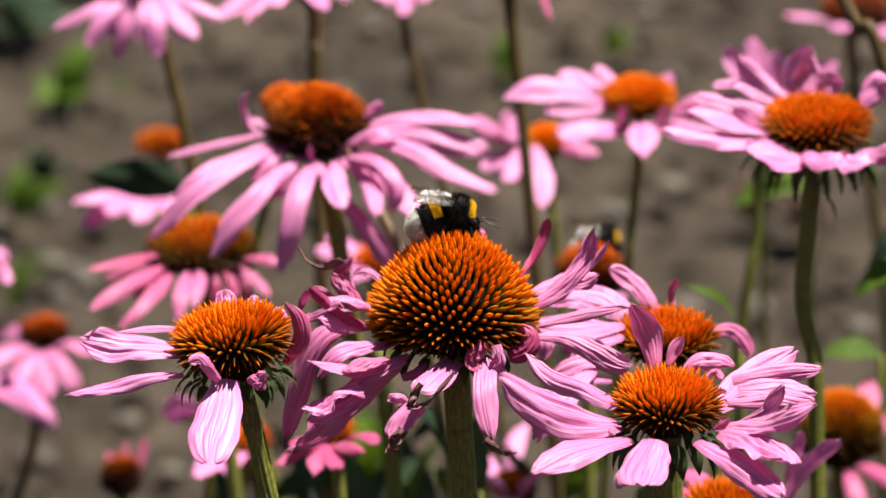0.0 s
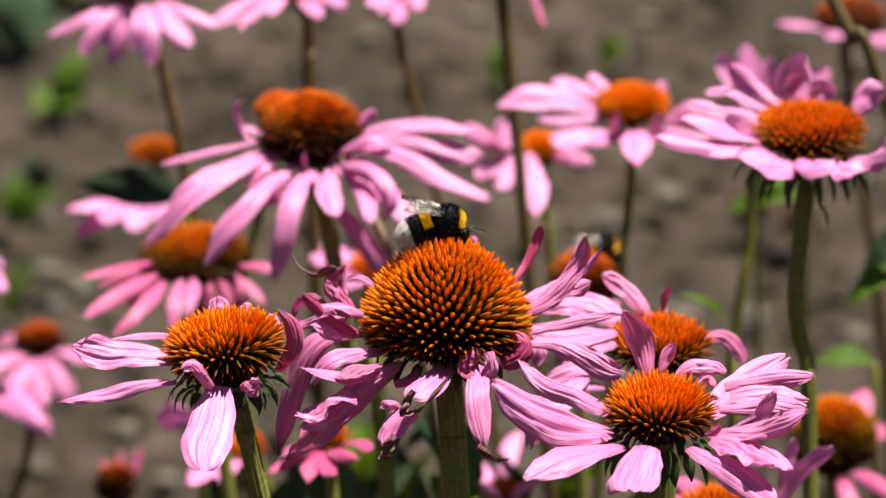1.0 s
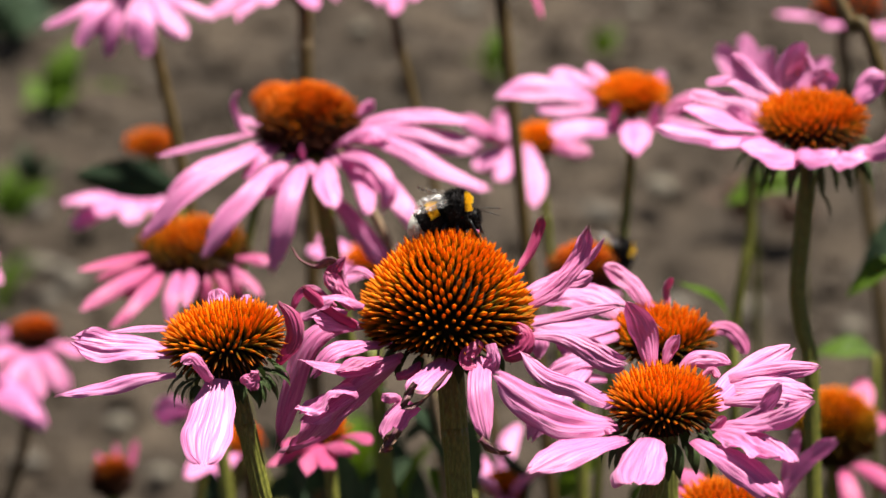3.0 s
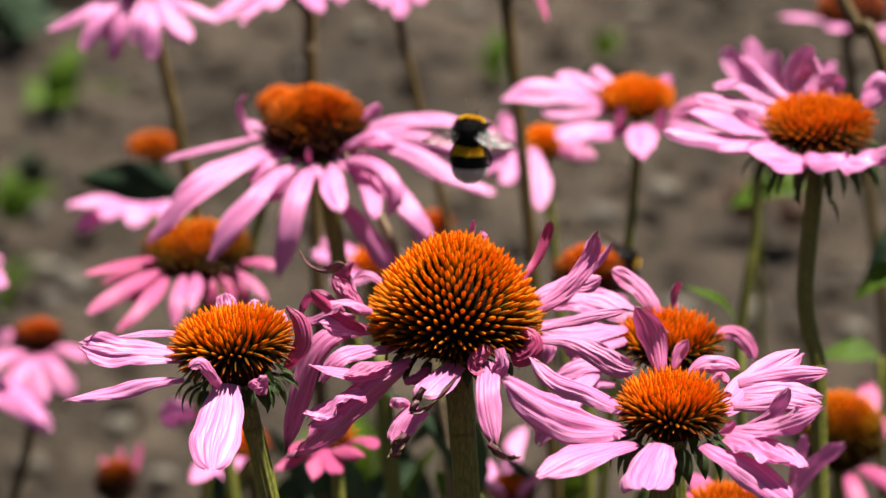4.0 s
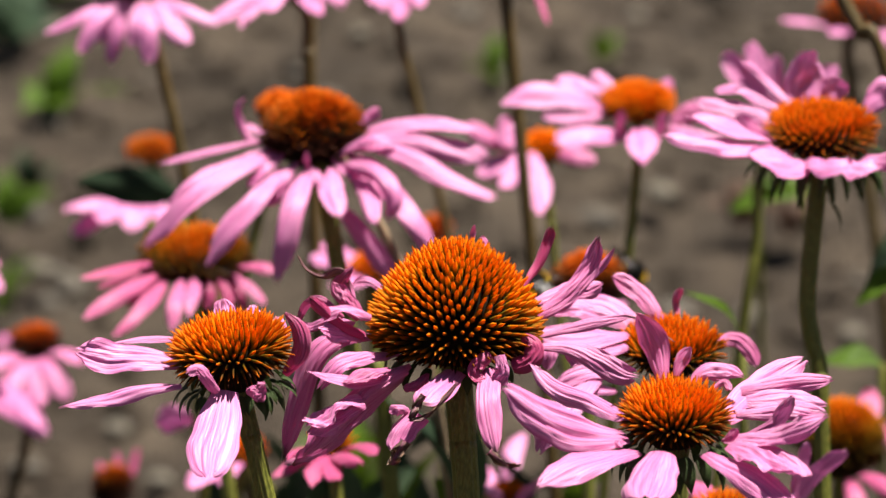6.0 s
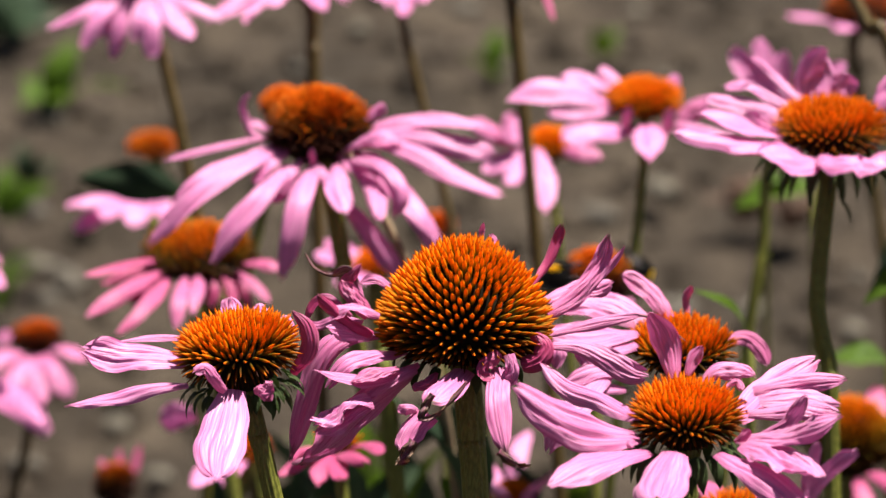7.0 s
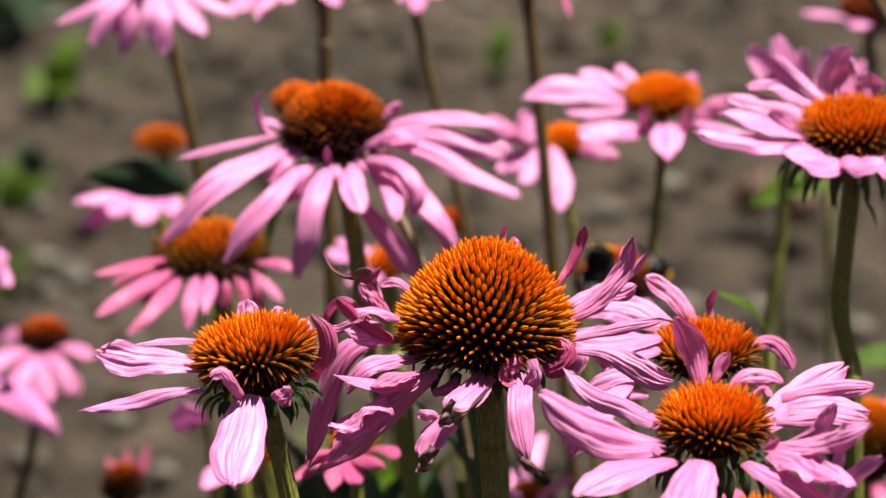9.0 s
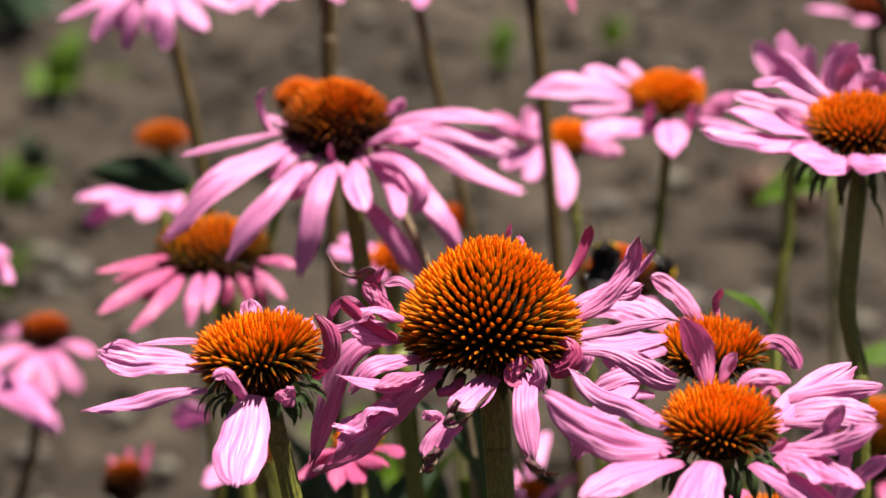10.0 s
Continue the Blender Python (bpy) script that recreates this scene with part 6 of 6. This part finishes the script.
                V += [line[i] + o * rad[i] * 0.8, line[i] + o * rad[i] * 0.8 + np.array([0.00008, 0, 0]), line[i] + o * (rad[i] + 0.0006)]
                Q.append((i0, i0 + 1, i0 + 2))
            part("leg", mesh_object("leg", V, Q, M_SHELL), bee)
    wings = [part("wing", wing_mesh(sd), bee, "clear brownish veined wing") for sd in (1, -1)]
    return bee, wings


def heading(p, az, pitch, lean=0.0):
    return Matrix.Translation(p) @ pose(0, 0, 0, 0, 0, az) @ pose(0, 0, 0, 0, -pitch, 0) @ pose(0, 0, 0, lean, 0, 0)


def wing_pose(sd, back, lift, twist=25.0):
    """back: degrees swept towards the tail; lift: degrees raised."""
    return Matrix.Translation((0.0022, 0.0022 * sd, 0.0046)) @ pose(0, 0, 0, 0, 0, back * sd) @ pose(0, 0, 0, lift * sd, twist, 0)


BEE, BEE_WINGS = bumblebee("black bumblebee with yellow bands and white tail feeding on a coneflower", 11)
BEE_TWO, BEE_TWO_WINGS = bumblebee("black bumblebee with white tail crawling over a small dome", 12)


def motions():
    walk(BEE, [
        (0.0, heading((-0.0013, 0.0240, 1.0123), 4, -9, 0)),
        (0.5, heading((-0.0018, 0.0240, 1.0124), 4, -9, 0)),
        (1.0, heading((-0.0020, 0.0237, 1.0116), 6, -9, 0)),
        (1.5, heading((-0.0023, 0.0238, 1.0119), 8, -9, 0)),
        (2.0, heading((-0.0023, 0.0239, 1.0121), 8, 2, 0)),
        (2.3, heading((-0.0012, 0.0242, 1.0115), -4, 3, 0)),
        (2.5, heading((0.0001, 0.0243, 1.0118), -8, 3, 0)),
        (2.7, heading((0.0005, 0.0243, 1.0109), -8, 3, 0)),
        (3.2, heading((0.0002, 0.0247, 1.0135), 10, 14, 0)),
        (3.5, heading((0.0007, 0.0350, 1.0146), 45, 35, 0)),
        (3.8, heading((0.0023, 0.0634, 1.0110), 82, 50, 0)),
        (3.9, heading((0.0030, 0.0820, 1.0078), 84, 50, 0)),
        (4.0, heading((0.0043, 0.1007, 1.0049), 80, 50, 0)),
        (4.1, heading((0.0061, 0.1190, 1.0006), 78, 50, 0)),
        (4.2, heading((0.0084, 0.1368, 0.9951), 80, 50, 0)),
        (4.3, heading((0.0113, 0.1543, 0.9887), 80, 50, 0)),
        (4.4, heading((0.0148, 0.1719, 0.9829), 86, 50, 0)),
        (4.5, heading((0.0174, 0.1896, 0.9771), 90, 52, 0)),
        (4.6, heading((0.0216, 0.2070, 0.9705), 95, 52, 0)),
        (4.8, heading((0.0268, 0.2419, 0.9577), 100, 50, 0)),
        (4.9, heading((0.0278, 0.2594, 0.9513), 108, 45, 0)),
        (4.95, heading((0.0258, 0.2635, 0.9484), 40, 30, 0)),
        (5.0, heading((0.0234, 0.2670, 0.9450), -30, 22, 0)),
        (5.1, heading((0.0199, 0.2740, 0.9372), -25, 20, 0)),
        (5.15, heading((0.0172, 0.2770, 0.9318), 15, 24, 0)),
        (5.2, heading((0.0150, 0.2801, 0.9266), 48, 28, 0)),
        (5.3, heading((0.0147, 0.2875, 0.9197), 28, 15, 0)),
        (5.4, heading((0.0163, 0.2940, 0.9106), 20, 5, 0)),
        (5.5, heading((0.0183, 0.3013, 0.9034), 24, 0, 0)),
        (5.7, heading((0.0213, 0.3164, 0.8905), 40, 0, 0)),
        (6.2, heading((0.0261, 0.3329, 0.8813), 50, 30, 0)),
        (6.8, heading((0.0307, 0.3439, 0.8791), 75, 64, 0)),
        (7.0, heading((0.0317, 0.3436, 0.8783), 80, 72, -55)),
        (7.2, heading((0.0325, 0.3434, 0.8777), 84, 80, -128)),
        (7.6, heading((0.0337, 0.3439, 0.8792), 84, 86, -180)),
        (8.0, heading((0.0351, 0.3446, 0.8810), 84, 90, -184)),
        (8.5, heading((0.0375, 0.3453, 0.8830), 82, 90, -184)),
        (9.0, heading((0.0382, 0.3455, 0.8834), 80, 90, -184)),
        (9.5, heading((0.0380, 0.3456, 0.8838), 80, 90, -184)),
        (10.0, heading((0.0385, 0.3455, 0.8834), 80, 90, -184)),
    ])
    walk(BEE_TWO, [
        (0.0, heading((0.0466, 0.3891, 0.8733), 5, -6, 0)),
        (0.5, heading((0.0473, 0.3890, 0.8731), 5, -6, 0)),
        (1.0, heading((0.0484, 0.3889, 0.8728), 3, -8, 0)),
        (2.0, heading((0.0531, 0.3928, 0.8692), 0, -14, 0)),
        (2.7, heading((0.0534, 0.3972, 0.8676), 0, -22, 0)),
        (3.8, heading((0.0533, 0.4008, 0.8639), 0, -30, 0)),
        (4.5, heading((0.0538, 0.4048, 0.8615), 0, -34, 0)),
        (5.2, heading((0.0555, 0.4043, 0.8600), 0, -38, 0)),
        (10.0, heading((0.0555, 0.4043, 0.8600), 0, -38)),
    ])
    flight = [(0, 82, 6), (1.9, 80, 9), (2.2, 68, 6), (2.4, 50, 2), (2.7, 52, 2), (3.1, 55, 5), (3.4, 15, 20), (3.6, 5, -15)]
    flight += [(3.7 + 0.1 * k, (2, -4, 6, 0)[k % 4], (38, -18, 30, -25)[k % 4]) for k in range(29)]
    flight += [(6.8, 60, 8), (7.1, 84, -4), (10.0, 84, -4)]
    for sd, wing in zip((1, -1), BEE_WINGS):
        walk(wing, [(t, wing_pose(sd, back, lift)) for t, back, lift in flight])
    for sd, wing in zip((1, -1), BEE_TWO_WINGS):
        walk(wing, [(0.0, wing_pose(sd, 78, 0)), (10.0, wing_pose(sd, 78, 0))])

motions()
